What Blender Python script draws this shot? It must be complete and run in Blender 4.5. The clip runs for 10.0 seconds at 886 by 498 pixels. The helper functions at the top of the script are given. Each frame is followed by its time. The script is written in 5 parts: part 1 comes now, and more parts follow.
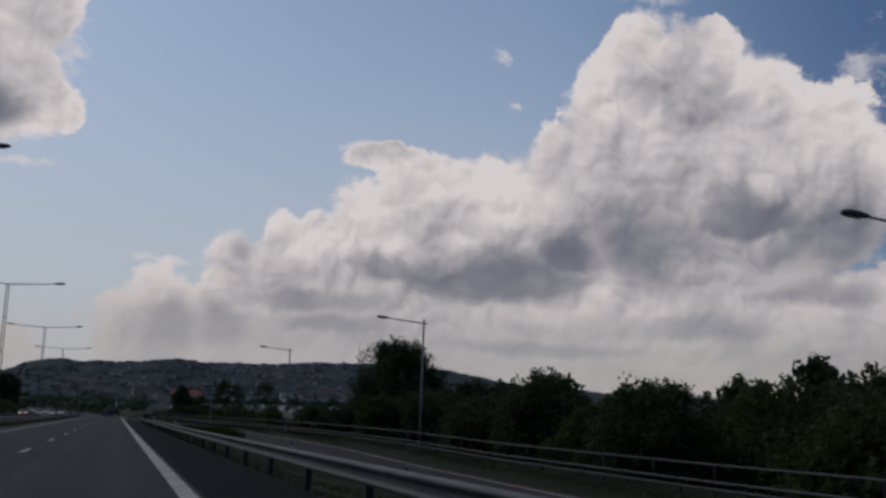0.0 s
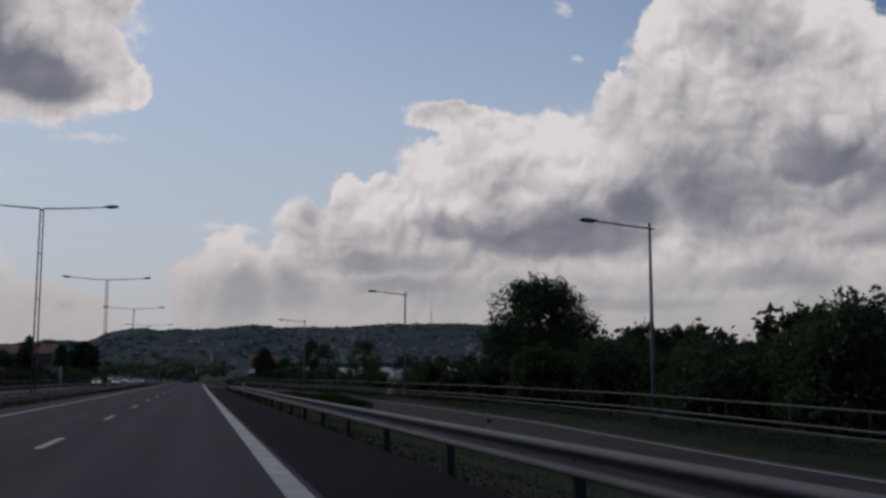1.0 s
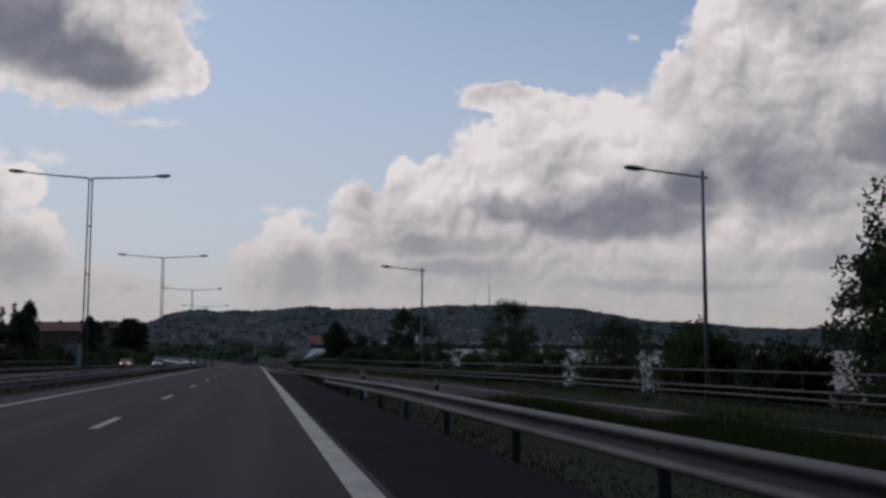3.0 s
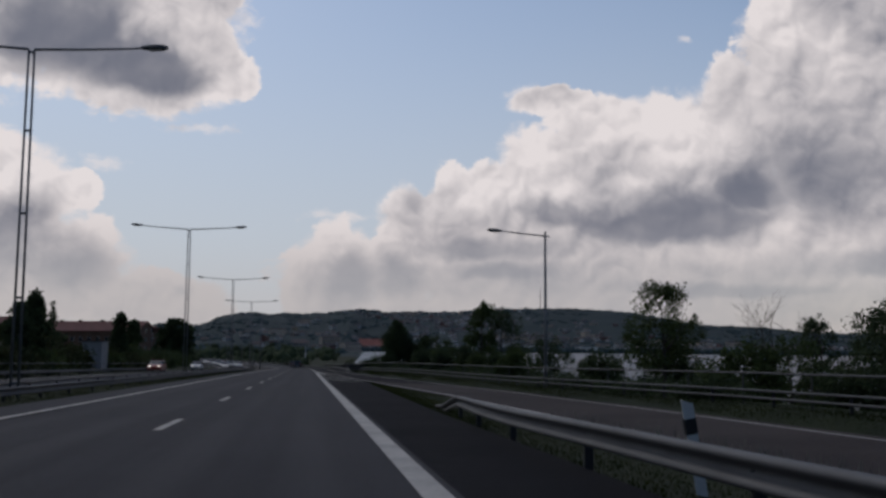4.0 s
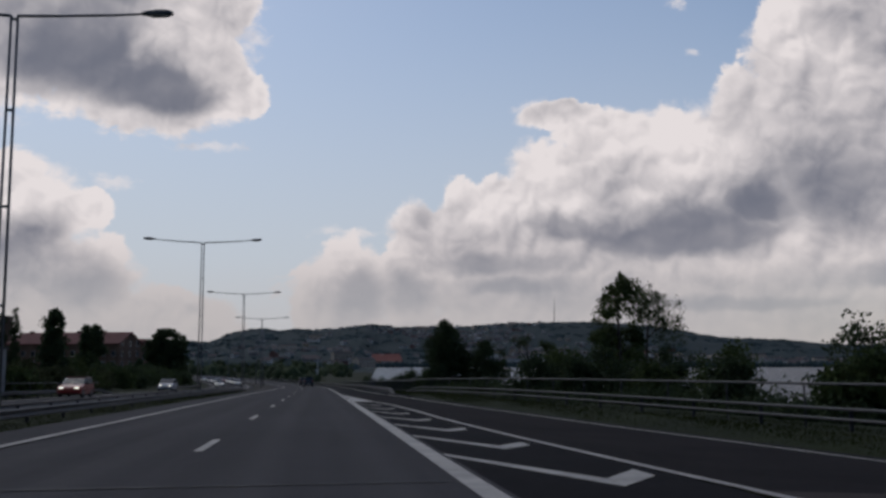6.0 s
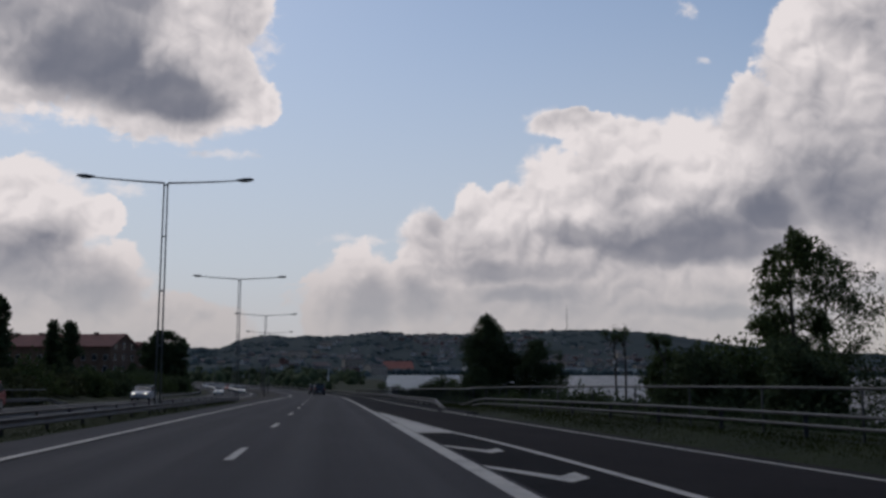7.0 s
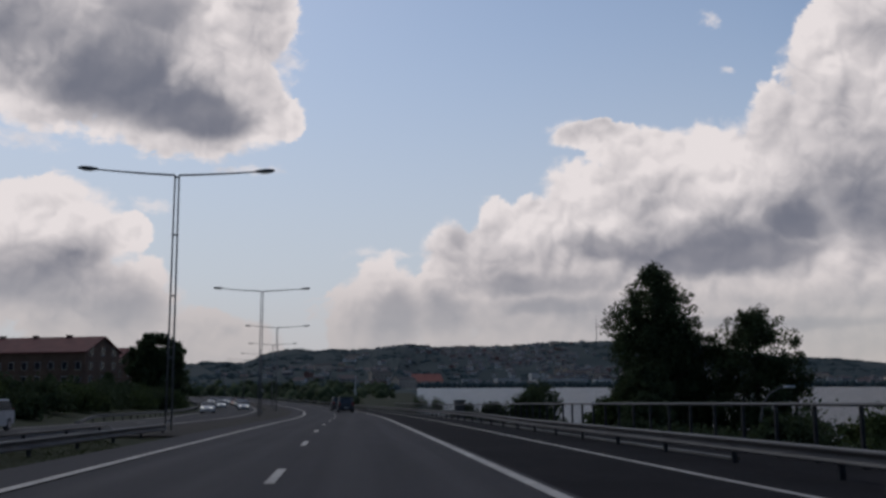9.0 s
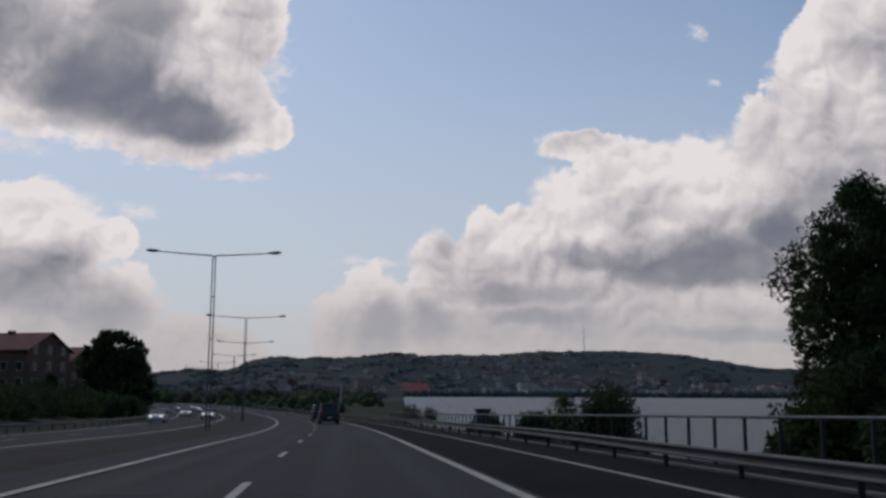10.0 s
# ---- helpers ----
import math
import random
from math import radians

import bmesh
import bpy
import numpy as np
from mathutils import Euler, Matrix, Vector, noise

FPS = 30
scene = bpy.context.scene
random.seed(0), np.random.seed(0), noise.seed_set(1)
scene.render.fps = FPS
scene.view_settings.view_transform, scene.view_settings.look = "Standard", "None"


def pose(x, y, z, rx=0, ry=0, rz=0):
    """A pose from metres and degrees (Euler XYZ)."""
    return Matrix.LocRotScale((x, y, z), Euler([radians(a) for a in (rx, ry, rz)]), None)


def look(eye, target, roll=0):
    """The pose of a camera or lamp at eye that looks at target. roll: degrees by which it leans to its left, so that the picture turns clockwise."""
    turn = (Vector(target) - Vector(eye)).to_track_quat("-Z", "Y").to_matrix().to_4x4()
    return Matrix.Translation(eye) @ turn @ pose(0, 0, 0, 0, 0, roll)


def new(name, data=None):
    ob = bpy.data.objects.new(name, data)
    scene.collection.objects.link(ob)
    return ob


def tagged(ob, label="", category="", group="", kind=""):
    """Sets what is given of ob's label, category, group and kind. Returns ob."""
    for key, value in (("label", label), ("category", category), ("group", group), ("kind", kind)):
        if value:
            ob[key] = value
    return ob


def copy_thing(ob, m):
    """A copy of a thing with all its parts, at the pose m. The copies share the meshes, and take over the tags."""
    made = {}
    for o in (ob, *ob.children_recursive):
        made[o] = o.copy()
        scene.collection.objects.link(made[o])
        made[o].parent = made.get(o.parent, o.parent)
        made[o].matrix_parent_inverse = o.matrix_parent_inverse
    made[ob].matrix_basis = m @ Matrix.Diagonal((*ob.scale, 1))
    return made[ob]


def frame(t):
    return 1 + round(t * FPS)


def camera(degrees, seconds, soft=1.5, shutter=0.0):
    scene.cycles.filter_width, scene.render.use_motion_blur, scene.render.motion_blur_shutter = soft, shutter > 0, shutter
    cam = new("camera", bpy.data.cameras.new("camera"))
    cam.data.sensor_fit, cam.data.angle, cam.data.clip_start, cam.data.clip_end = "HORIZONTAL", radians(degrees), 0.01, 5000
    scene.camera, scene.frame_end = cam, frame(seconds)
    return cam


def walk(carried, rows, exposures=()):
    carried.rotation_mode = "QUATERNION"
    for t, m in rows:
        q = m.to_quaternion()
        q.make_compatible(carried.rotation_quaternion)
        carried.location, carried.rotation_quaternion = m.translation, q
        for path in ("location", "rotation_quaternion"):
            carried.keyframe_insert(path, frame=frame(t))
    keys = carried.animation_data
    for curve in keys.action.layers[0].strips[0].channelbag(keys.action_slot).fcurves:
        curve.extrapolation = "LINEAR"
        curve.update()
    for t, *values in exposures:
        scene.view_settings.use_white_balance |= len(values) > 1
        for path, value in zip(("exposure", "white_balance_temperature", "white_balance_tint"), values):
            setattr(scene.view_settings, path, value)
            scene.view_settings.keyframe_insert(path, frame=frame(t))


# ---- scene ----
cam = camera(50.3, 10.0, soft=3.0)
# seconds, x, y, z, yaw, pitch, roll: a car keeping its lane, the camera held by hand
ROWS = [
    (0.0, 2.472, 30.32, 3.148, -18.80, 9.17, -1.75),
    (0.5, 2.583, 42.88, 2.857, -13.58, 10.75, -0.31),
    (1.0, 2.540, 54.82, 2.589, -14.48, 6.62, 0.02),
    (1.5, 2.530, 66.94, 2.322, -15.88, 6.47, -0.54),
    (2.0, 2.536, 79.35, 2.056, -14.99, 6.63, -1.37),
    (2.2, 2.550, 84.23, 1.953, -13.27, 6.61, -1.60),
    (3.3, 2.603, 110.71, 1.406, -10.66, 5.18, 0.02),
    (3.5, 2.584, 115.57, 1.307, -9.49, 5.08, -0.50),
    (4.0, 2.410, 127.74, 1.063, -8.19, 5.76, -0.39),
    (4.5, 2.365, 139.97, 0.819, -8.47, 5.54, 0.27),
    (5.0, 2.151, 151.99, 0.581, -10.30, 5.73, 0.44),
    (5.5, 1.985, 164.26, 0.339, -9.48, 6.22, 0.60),
    (5.7, 1.932, 169.22, 0.241, -8.03, 6.36, 0.60),
    (6.8, 1.541, 196.09, -0.291, -7.21, 7.40, -0.19),
    (7.0, 1.488, 200.96, -0.389, -6.92, 7.16, -0.14),
    (7.5, 1.388, 213.20, -0.635, -5.54, 7.57, 0.03),
    (8.0, 1.277, 225.54, -0.887, -5.37, 7.89, -0.26),
    (8.5, 1.160, 237.94, -1.144, -5.34, 8.08, -0.52),
    (9.0, 1.077, 250.36, -1.406, -5.37, 7.96, 0.26),
    (9.5, 1.060, 262.98, -1.678, -5.17, 7.05, -0.14),
    (10.0, 1.005, 275.23, -1.949, -6.25, 8.51, -0.19),
]
walk(cam, [(t, pose(x, y, z, 90 + pitch, roll, yaw)) for t, x, y, z, yaw, pitch, roll in ROWS],
     exposures=[(t, stops, 6400, 10) for t, stops in ((0.0, -0.32), (1.0, -0.22), (2.0, -0.12), (4.0, -0.1), (7.0, -0.06), (10.0, -0.06))])

# ---------------------------------------------------------------- plan


def road_z(y):
    """Height of the motorway along its length: a steady fall that eases out."""
    u = (min(y, 330.0) - 125.0) / 100.0
    z = -2.004 * u + 0.082 * u * u - 0.071 * u ** 3
    if y > 330:
        v = min(y, 560.0) - 330.0
        z += -0.0235 * v + 0.0235 * v * v / 460.0
    return z


def bend(y):
    """Sideways shift of the motorway where it swings to the left."""
    return -max(0.0, y - 320.0) ** 2 / 1800.0


def lerp_table(y, table):
    return float(np.interp(y, [a for a, b in table], [b for a, b in table]))


def verge_drop(y):
    """How far the verge and the guardrail beside the slip road lie below the motorway."""
    return lerp_table(y, ((0, 1.5), (60, 1.36), (79, 1.18), (96, 0.84), (117, 0.6), (140, 0.5), (160, 0.37), (184, 0.33), (200, 0.24), (213, 0.15), (225, 0.08), (245, 0.0)))


def ramp_drop(y):
    """How far the slip road lies below the motorway."""
    return lerp_table(y, ((0, 1.5), (60, 1.36), (79, 1.18), (96, 0.84), (117, 0.6), (140, 0.5), (160, 0.36), (184, 0.27), (200, 0.2), (213, 0.13), (225, 0.07), (245, 0.0)))


def ramp_out(y):
    """Outer line of the slip road."""
    return lerp_table(y, ((0, 18.6), (75, 18.2), (100, 17.8), (130, 16.3), (158, 14.1), (164, 13.5), (171, 12.95), (177, 12.35), (186, 11.35), (194, 10.6), (202, 9.75), (213, 8.9), (218, 8.5), (226, 7.95), (237.6, 7.3), (243.7, 7.0), (255, 6.7), (263, 6.5), (271, 6.42), (283, 6.4), (420, 6.4)))


def ramp_in(y):
    """Inner line of the slip road."""
    return lerp_table(y, ((0, 14.0), (75, 13.8), (110, 13.2), (130, 12.2), (144, 11.0), (161, 9.15), (167, 8.6), (173.4, 7.68), (180.4, 6.82), (187, 6.2), (194.7, 5.75), (202, 5.45), (212, 5.3), (218, 5.1), (222, 4.85), (226, 4.5), (246, 3.65)))


def rail_out(y):
    """The guardrail beside the slip road."""
    return lerp_table(y, ((0, 22.9), (60, 22.8), (95, 22.2), (139, 19.8), (164, 17.4), (184, 15.6), (225, 12.2), (259, 9.3)))


LAKE = -10.5

# ---------------------------------------------------------------- world and light


class Nodes:
    """Short ways to add shader nodes to one tree."""

    def __init__(self, tree):
        self.tree = tree
        tree.nodes.clear()

    def add(self, kind, **values):
        node = self.tree.nodes.new(kind)
        for key, value in values.items():
            setattr(node, key, value)
        return node

    def put(self, socket, value):
        if hasattr(value, "is_linked"):
            self.tree.links.new(value, socket)
        else:
            socket.default_value = value

    def math(self, op, a, b=0.0, c=0.0, clamp=False):
        node = self.add("ShaderNodeMath", operation=op, use_clamp=clamp)
        for socket, value in zip(node.inputs, (a, b, c)):
            self.put(socket, value)
        return node.outputs[0]

    def vec(self, op, a, b=(0, 0, 0)):
        node = self.add("ShaderNodeVectorMath", operation=op)
        self.put(node.inputs[0], a)
        self.put(node.inputs[1], b)
        return node.outputs["Value" if op in ("DOT_PRODUCT", "LENGTH") else "Vector"]

    def join(self, x, y, z):
        node = self.add("ShaderNodeCombineXYZ")
        for socket, value in zip(node.inputs, (x, y, z)):
            self.put(socket, value)
        return node.outputs[0]

    def split(self, v):
        node = self.add("ShaderNodeSeparateXYZ")
        self.put(node.inputs[0], v)
        return node.outputs

    def noise(self, v, scale, detail=6.0, rough=0.55, warp=0.0):
        node = self.add("ShaderNodeTexNoise")
        self.put(node.inputs["Vector"], v)
        for key, value in (("Scale", scale), ("Detail", detail), ("Roughness", rough), ("Distortion", warp)):
            node.inputs[key].default_value = value
        return node

    def ramp(self, value, low, high, a=0.0, b=1.0, smooth=True):
        node = self.add("ShaderNodeMapRange", interpolation_type="SMOOTHSTEP" if smooth else "LINEAR")
        for socket, v in zip(node.inputs, (value, low, high, a, b)):
            self.put(socket, v)
        return node.outputs[0]

    def mix(self, factor, a, b):
        node = self.add("ShaderNodeMix", data_type="RGBA")
        for socket, value in ((node.inputs[0], factor), (node.inputs[6], a), (node.inputs[7], b)):
            self.put(socket, (*value, 1) if isinstance(value, tuple) and len(value) == 3 else value)
        return node.outputs[2]


SUN_AZ, SUN_EL = -24.0, 44.0  # degrees right of the road's direction, and up
# cloud masses: degrees right of the road, degrees up, half width, half height
CLOUDS = ((-8.6, 16.5, 4.9, 3.5), (-12, 19, 6.5, 6.1), (-17, 18.6, 7, 4.6), (-23, 19.5, 8, 5), (-6.4, 22, 2.8, 4), (-4.9, 15.9, 1.9, 1.6),
          (-17.5, 7.5, 4.5, 4.0), (-13.6, 8.7, 1.7, 1.3), (-22, 7, 5, 4.2), (-14.5, 4.0, 4.2, 3.3), (-9, 2.2, 5, 2.0),
          (1.6, 3.5, 3.1, 3.9), (5.8, 5.6, 2.2, 4.2), (9.0, 6.0, 2.6, 4.7), (13.3, 8.0, 2.8, 5.0), (17, 9, 4, 4.8), (21.5, 9.8, 4, 5.0), (25.5, 11, 3, 5.6),
          (29, 15.0, 3.1, 7.1), (32.6, 17, 3.6, 6.1), (37.3, 14.5, 4, 6.0), (41, 13, 4, 6.0), (34, 10, 8, 5), (30, 4, 29, 4.8),
          (14.9, 14.6, 2.7, 0.9), (18, 13.4, 3.4, 1.7), (30.6, 20.5, 2.2, 3.1), (34.2, 19.8, 2.4, 3.2), (11.0, 9.6, 1.8, 1.7), (58, 24, 12, 9), (-48, 12, 12, 6))
# thin shreds that the sky shows through
SHREDS = ((13.0, 15.3, 1.4, 0.4), (22.0, 20.7, 0.9, 0.6), (22.9, 17.8, 0.5, 0.3), (-4.6, 19.4, 1.4, 2.2), (-12.0, 10.3, 1.8, 0.6), (2.0, 7.7, 3.0, 0.4), (31.5, 23.9, 2.6, 0.6), (43.0, 19.0, 1.6, 1.2), (-19.0, 13.6, 3.0, 0.7), (-6.5, 12.7, 3.0, 0.4))
# their thick, shaded parts, and the fainter ones
SHADES = ((-14.0, 17.0, 5.0, 6.0), (-10.0, 15.2, 4.4, 2.6), (-12.6, 21, 3.6, 4.0), (22.2, 7.1, 6.8, 3.0), (26.5, 8.6, 2.6, 2.4), (36.8, 10.7, 4.6, 2.6))
BANDS = ((-18.5, 5.4, 6, 2.6), (-13.2, 4.2, 3.2, 2.2), (3.4, 3.7, 4.2, 2.2), (10.6, 5.5, 5.4, 1.1), (12.0, 4.3, 3.2, 0.7), (33.5, 4.5, 5.6, 1.2), (25, 3.2, 7, 0.6), (15.2, 7.6, 2.4, 1.3), (30.0, 9.5, 6.0, 4.5), (41, 9.5, 5.5, 4.5), (-19.5, 19.5, 4.5, 3.5), (6.4, 8.6, 0.9, 1.2), (41, 6.5, 4, 1.2))
world = bpy.data.worlds.new("sky")
scene.world = world
world.use_nodes = True
n = Nodes(world.node_tree)
way = n.add("ShaderNodeTexCoord").outputs["Generated"]
dx, dy, dz = n.split(way)
az = n.math("MULTIPLY", n.math("ARCTAN2", dx, dy), 57.2958)
el = n.math("MULTIPLY", n.math("ARCSINE", dz), 57.2958)
flat = n.join(az, el, 0.0)
HALF = (0.5, 0.5, 0.5)
rough = n.vec("SUBTRACT", n.noise(flat, 0.24, 2.0, 0.5).outputs["Color"], HALF)
curl = n.vec("SUBTRACT", n.noise(flat, 0.9, 5.0, 0.62).outputs["Color"], HALF)
shift = n.vec("ADD", n.vec("MULTIPLY", rough, (1.3, 1.1, 0.0)), n.vec("MULTIPLY", curl, (1.0, 0.9, 0.0)))
place = n.vec("ADD", flat, shift)


def blobs(where, table, base=1.0):
    """Rounded masses; base above 1 flattens their undersides."""
    total = None
    for a, e, ra, re in table:
        off = n.vec("MULTIPLY", n.vec("SUBTRACT", where, (a, e, 0)), (1 / ra, 1 / re, 0))
        if base > 1:
            ox, oy, oz = n.split(off)
            off = n.join(ox, n.math("MAXIMUM", oy, n.math("MULTIPLY", oy, -base)), 0.0)
        v = n.math("SUBTRACT", 1.0, n.vec("LENGTH", off))
        total = v if total is None else n.math("SMOOTH_MAX", total, v, 0.12)
    return total


def heads(where, octaves):
    """Rounded heads of falling size with sharp creases between them, as cumulus has them."""
    total = None
    for scale, weight in octaves:
        node = n.noise(where, scale, 0.0, 0.5)
        node.noise_dimensions = "2D"
        d = n.math("SUBTRACT", node.outputs[0], 0.5)
        v = n.math("MULTIPLY", n.math("SQRT", n.math("ADD", n.math("MULTIPLY", d, d), 0.0022)), 2.0 * weight)
        total = v if total is None else n.math("ADD", total, v)
    return total


COARSE = ((0.13, 0.46), (0.30, 0.38), (0.68, 0.17))
FINE = ((1.5, 0.06), (3.2, 0.025))
puffy = n.vec("ADD", flat, n.vec("ADD", n.vec("MULTIPLY", rough, (1.3, 1.1, 0.0)), n.vec("MULTIPLY", n.vec("SUBTRACT", n.noise(flat, 0.7, 2.0, 0.5).outputs["Color"], HALF), (0.9, 0.8, 0.0))))
bulge = heads(puffy, COARSE + FINE)  # about 0.26 on the whole
toward = n.vec("ADD", puffy, (-0.26, 0.40, 0.0))
relief = n.math("SUBTRACT", bulge, heads(toward, COARSE + FINE))
swell = n.math("SUBTRACT", n.noise(flat, 0.16, 3.0, 0.5, 0.3).outputs[0], 0.5)
wisp = n.math("SUBTRACT", n.noise(n.vec("MULTIPLY", place, (0.7, 1.3, 1.0)), 1.4, 6.0, 0.65, 0.5).outputs[0], 0.5)
mass = blobs(place, CLOUDS)
body = n.math("ADD", mass, n.math("MULTIPLY", n.math("SUBTRACT", bulge, 0.26), 0.62))
frayed = n.ramp(n.noise(flat, 0.3, 2.0, 0.5).outputs[0], 0.4, 0.62, 0.05, 0.24)
cover = n.ramp(n.math("ADD", body, n.math("MULTIPLY", wisp, 0.30)), -0.04, frayed)
shred = n.math("ADD", blobs(place, SHREDS), n.math("MULTIPLY", wisp, 2.4))
cover = n.math("MAXIMUM", cover, n.ramp(shred, 0.0, 1.0, 0.0, 0.6))
higher = blobs(n.vec("ADD", puffy, (-0.7, 2.2, 0.0)), CLOUDS)
shade = n.ramp(higher, -0.15, 0.75)
drift = n.vec("ADD", flat, n.vec("MULTIPLY", n.vec("SUBTRACT", puffy, flat), (0.9, 0.9, 0.0)))
lumps = n.math("ADD", n.math("MULTIPLY", swell, 0.5), n.math("MULTIPLY", n.math("SUBTRACT", 0.26, bulge), 0.55))
dark = n.ramp(n.math("ADD", blobs(drift, SHADES, 2.2), lumps), -0.12, 0.55)
band = n.ramp(n.math("ADD", blobs(drift, BANDS, 1.6), n.math("ADD", lumps, n.math("MULTIPLY", wisp, 0.25))), -0.3, 0.7)
calm = n.math("SUBTRACT", 1.0, n.math("MULTIPLY", n.math("MAXIMUM", dark, n.math("MULTIPLY", band, 0.7)), 0.82))
rim = n.math("MULTIPLY", n.ramp(body, 0.0, 0.45, 0.26, 0.0), n.ramp(az, 0.0, 14.0, 1.2, 0.8))
light = n.math("ADD", 0.83, n.math("MULTIPLY", n.math("MULTIPLY", relief, 1.2), calm))
light = n.math("ADD", light, n.math("MULTIPLY", n.math("MULTIPLY", n.math("SUBTRACT", bulge, 0.26), 0.45), calm))
light = n.math("ADD", light, n.math("MULTIPLY", n.math("MULTIPLY", swell, 1.1), calm))
light = n.math("SUBTRACT", light, n.math("MULTIPLY", shade, n.ramp(el, 4.0, 9.0, 0.12, 0.24)))
gloom = n.math("SMOOTH_MAX", n.math("MULTIPLY", dark, 0.50), n.math("MULTIPLY", band, 0.40), 0.1)
light = n.math("ADD", n.math("SUBTRACT", light, gloom), rim)
light = n.math("MINIMUM", n.math("SMOOTH_MAX", light, 0.04, 0.12), 1.05)
warm = n.mix(n.ramp(el, 1.5, 9.0), (0.53, 0.46, 0.44), (0.82, 0.755, 0.745))
cloud = n.mix(light, (0.13, 0.143, 0.19), warm)
sky = n.add("ShaderNodeTexSky", sky_type="NISHITA", sun_disc=False, sun_elevation=radians(SUN_EL), sun_rotation=radians(SUN_AZ), air_density=1.0, dust_density=0.6, ozone_density=1.5)
clear = n.vec("MULTIPLY", sky.outputs[0], (0.096, 0.096, 0.096))
clear = n.vec("MULTIPLY", clear, n.join(n.ramp(az, 24.0, 46.0, 1.0, 0.45), n.ramp(az, 24.0, 46.0, 1.0, 0.52), n.ramp(az, 24.0, 46.0, 1.0, 0.65)))
haze = n.math("MULTIPLY", n.ramp(el, 0.0, 26.0, 0.92, 0.14), n.ramp(az, 18.0, 44.0, 1.0, 0.12))
clear = n.mix(haze, clear, (0.50, 0.52, 0.575))
cover = n.math("MULTIPLY", cover, n.ramp(el, 1.0, 7.5, 0.55, 1.0))
out = n.mix(cover, clear, cloud)
out = n.mix(n.ramp(el, 0.5, 6.5, 0.42, 0.0), out, (0.52, 0.475, 0.46))
ground_way = n.ramp(el, -2.0, -0.2, 1.0, 0.0)
out = n.mix(ground_way, out, (0.03, 0.033, 0.03))
back = n.add("ShaderNodeBackground")
n.put(back.inputs[0], out)
back.inputs[1].default_value = 1.0
n.tree.links.new(back.outputs[0], n.add("ShaderNodeOutputWorld").inputs[0])

sun = new("sun", bpy.data.lights.new("sun", "SUN"))
sun.data.energy, sun.data.angle, sun.data.color = 0.5, radians(14), (1.0, 0.94, 0.86)
sun.matrix_world = look(Vector((math.sin(radians(SUN_AZ)) * math.cos(radians(SUN_EL)), math.cos(radians(SUN_AZ)) * math.cos(radians(SUN_EL)), math.sin(radians(SUN_EL)))) * 100, (0, 0, 0))

# ---------------------------------------------------------------- materials


def material(name, low, high, scale=6.0, roughness=0.8, metal=0.0, bump=0.2, grain=0.0, bump_scale=4.0, per_object=0.0, spec=0.5, per_island=0.0, translucent=0.0):
    """A surface whose colour wanders between low and high at two scales, with a fine relief."""
    mat = bpy.data.materials.new(name)
    mat.use_nodes = True
    n = Nodes(mat.node_tree)
    at = n.add("ShaderNodeTexCoord").outputs["Object"]
    big, small = n.noise(at, scale, 5.0), n.noise(at, scale * 9.0, 4.0, 0.65)
    mixed = n.math("ADD", n.math("MULTIPLY", big.outputs[0], 0.62), n.math("MULTIPLY", small.outputs[0], 0.38))
    colour = n.mix(n.ramp(mixed, 0.32, 0.68), low, high)
    if grain:
        speck = n.noise(at, grain, 2.0, 0.5)
        colour = n.mix(n.ramp(speck.outputs[0], 0.52, 0.72, 0.0, 0.5), colour, tuple(min(1.0, c * 2.2) for c in high))
    if per_object or per_island:
        value = n.add("ShaderNodeObjectInfo").outputs["Random"] if per_object else n.add("ShaderNodeNewGeometry").outputs["Random Per Island"]
        amount = per_object or per_island
        hsv = n.add("ShaderNodeHueSaturation")
        n.put(hsv.inputs["Value"], n.ramp(value, 0.0, 1.0, 1.0 - amount, 1.0 + amount, False))
        n.put(hsv.inputs["Color"], colour)
        colour = hsv.outputs[0]
    shader = n.add("ShaderNodeBsdfPrincipled")
    n.put(shader.inputs["Base Color"], colour)
    n.put(shader.inputs["Roughness"], n.ramp(small.outputs[0], 0.2, 0.8, max(0.03, roughness - 0.1), min(1.0, roughness + 0.1)))
    shader.inputs["Metallic"].default_value = metal
    shader.inputs["Specular IOR Level"].default_value = spec
    if bump:
        relief = n.add("ShaderNodeBump")
        relief.inputs["Strength"].default_value = bump
        relief.inputs["Distance"].default_value = 0.02
        n.put(relief.inputs["Height"], n.noise(at, scale * bump_scale * 4, 5.0, 0.6).outputs[0])
        n.put(shader.inputs["Normal"], relief.outputs[0])
    surface = shader.outputs[0]
    if translucent:
        leaf = n.add("ShaderNodeBsdfTranslucent")
        n.put(leaf.inputs[0], colour)
        both = n.add("ShaderNodeMixShader")
        both.inputs[0].default_value = translucent
        n.tree.links.new(surface, both.inputs[1])
        n.tree.links.new(leaf.outputs[0], both.inputs[2])
        surface = both.outputs[0]
    n.tree.links.new(surface, n.add("ShaderNodeOutputMaterial").inputs[0])
    return mat


ASPHALT = material("asphalt", (0.025, 0.0245, 0.027), (0.040, 0.0385, 0.042), 0.35, 0.9, bump=0.35, grain=60.0, bump_scale=60.0, spec=0.12)


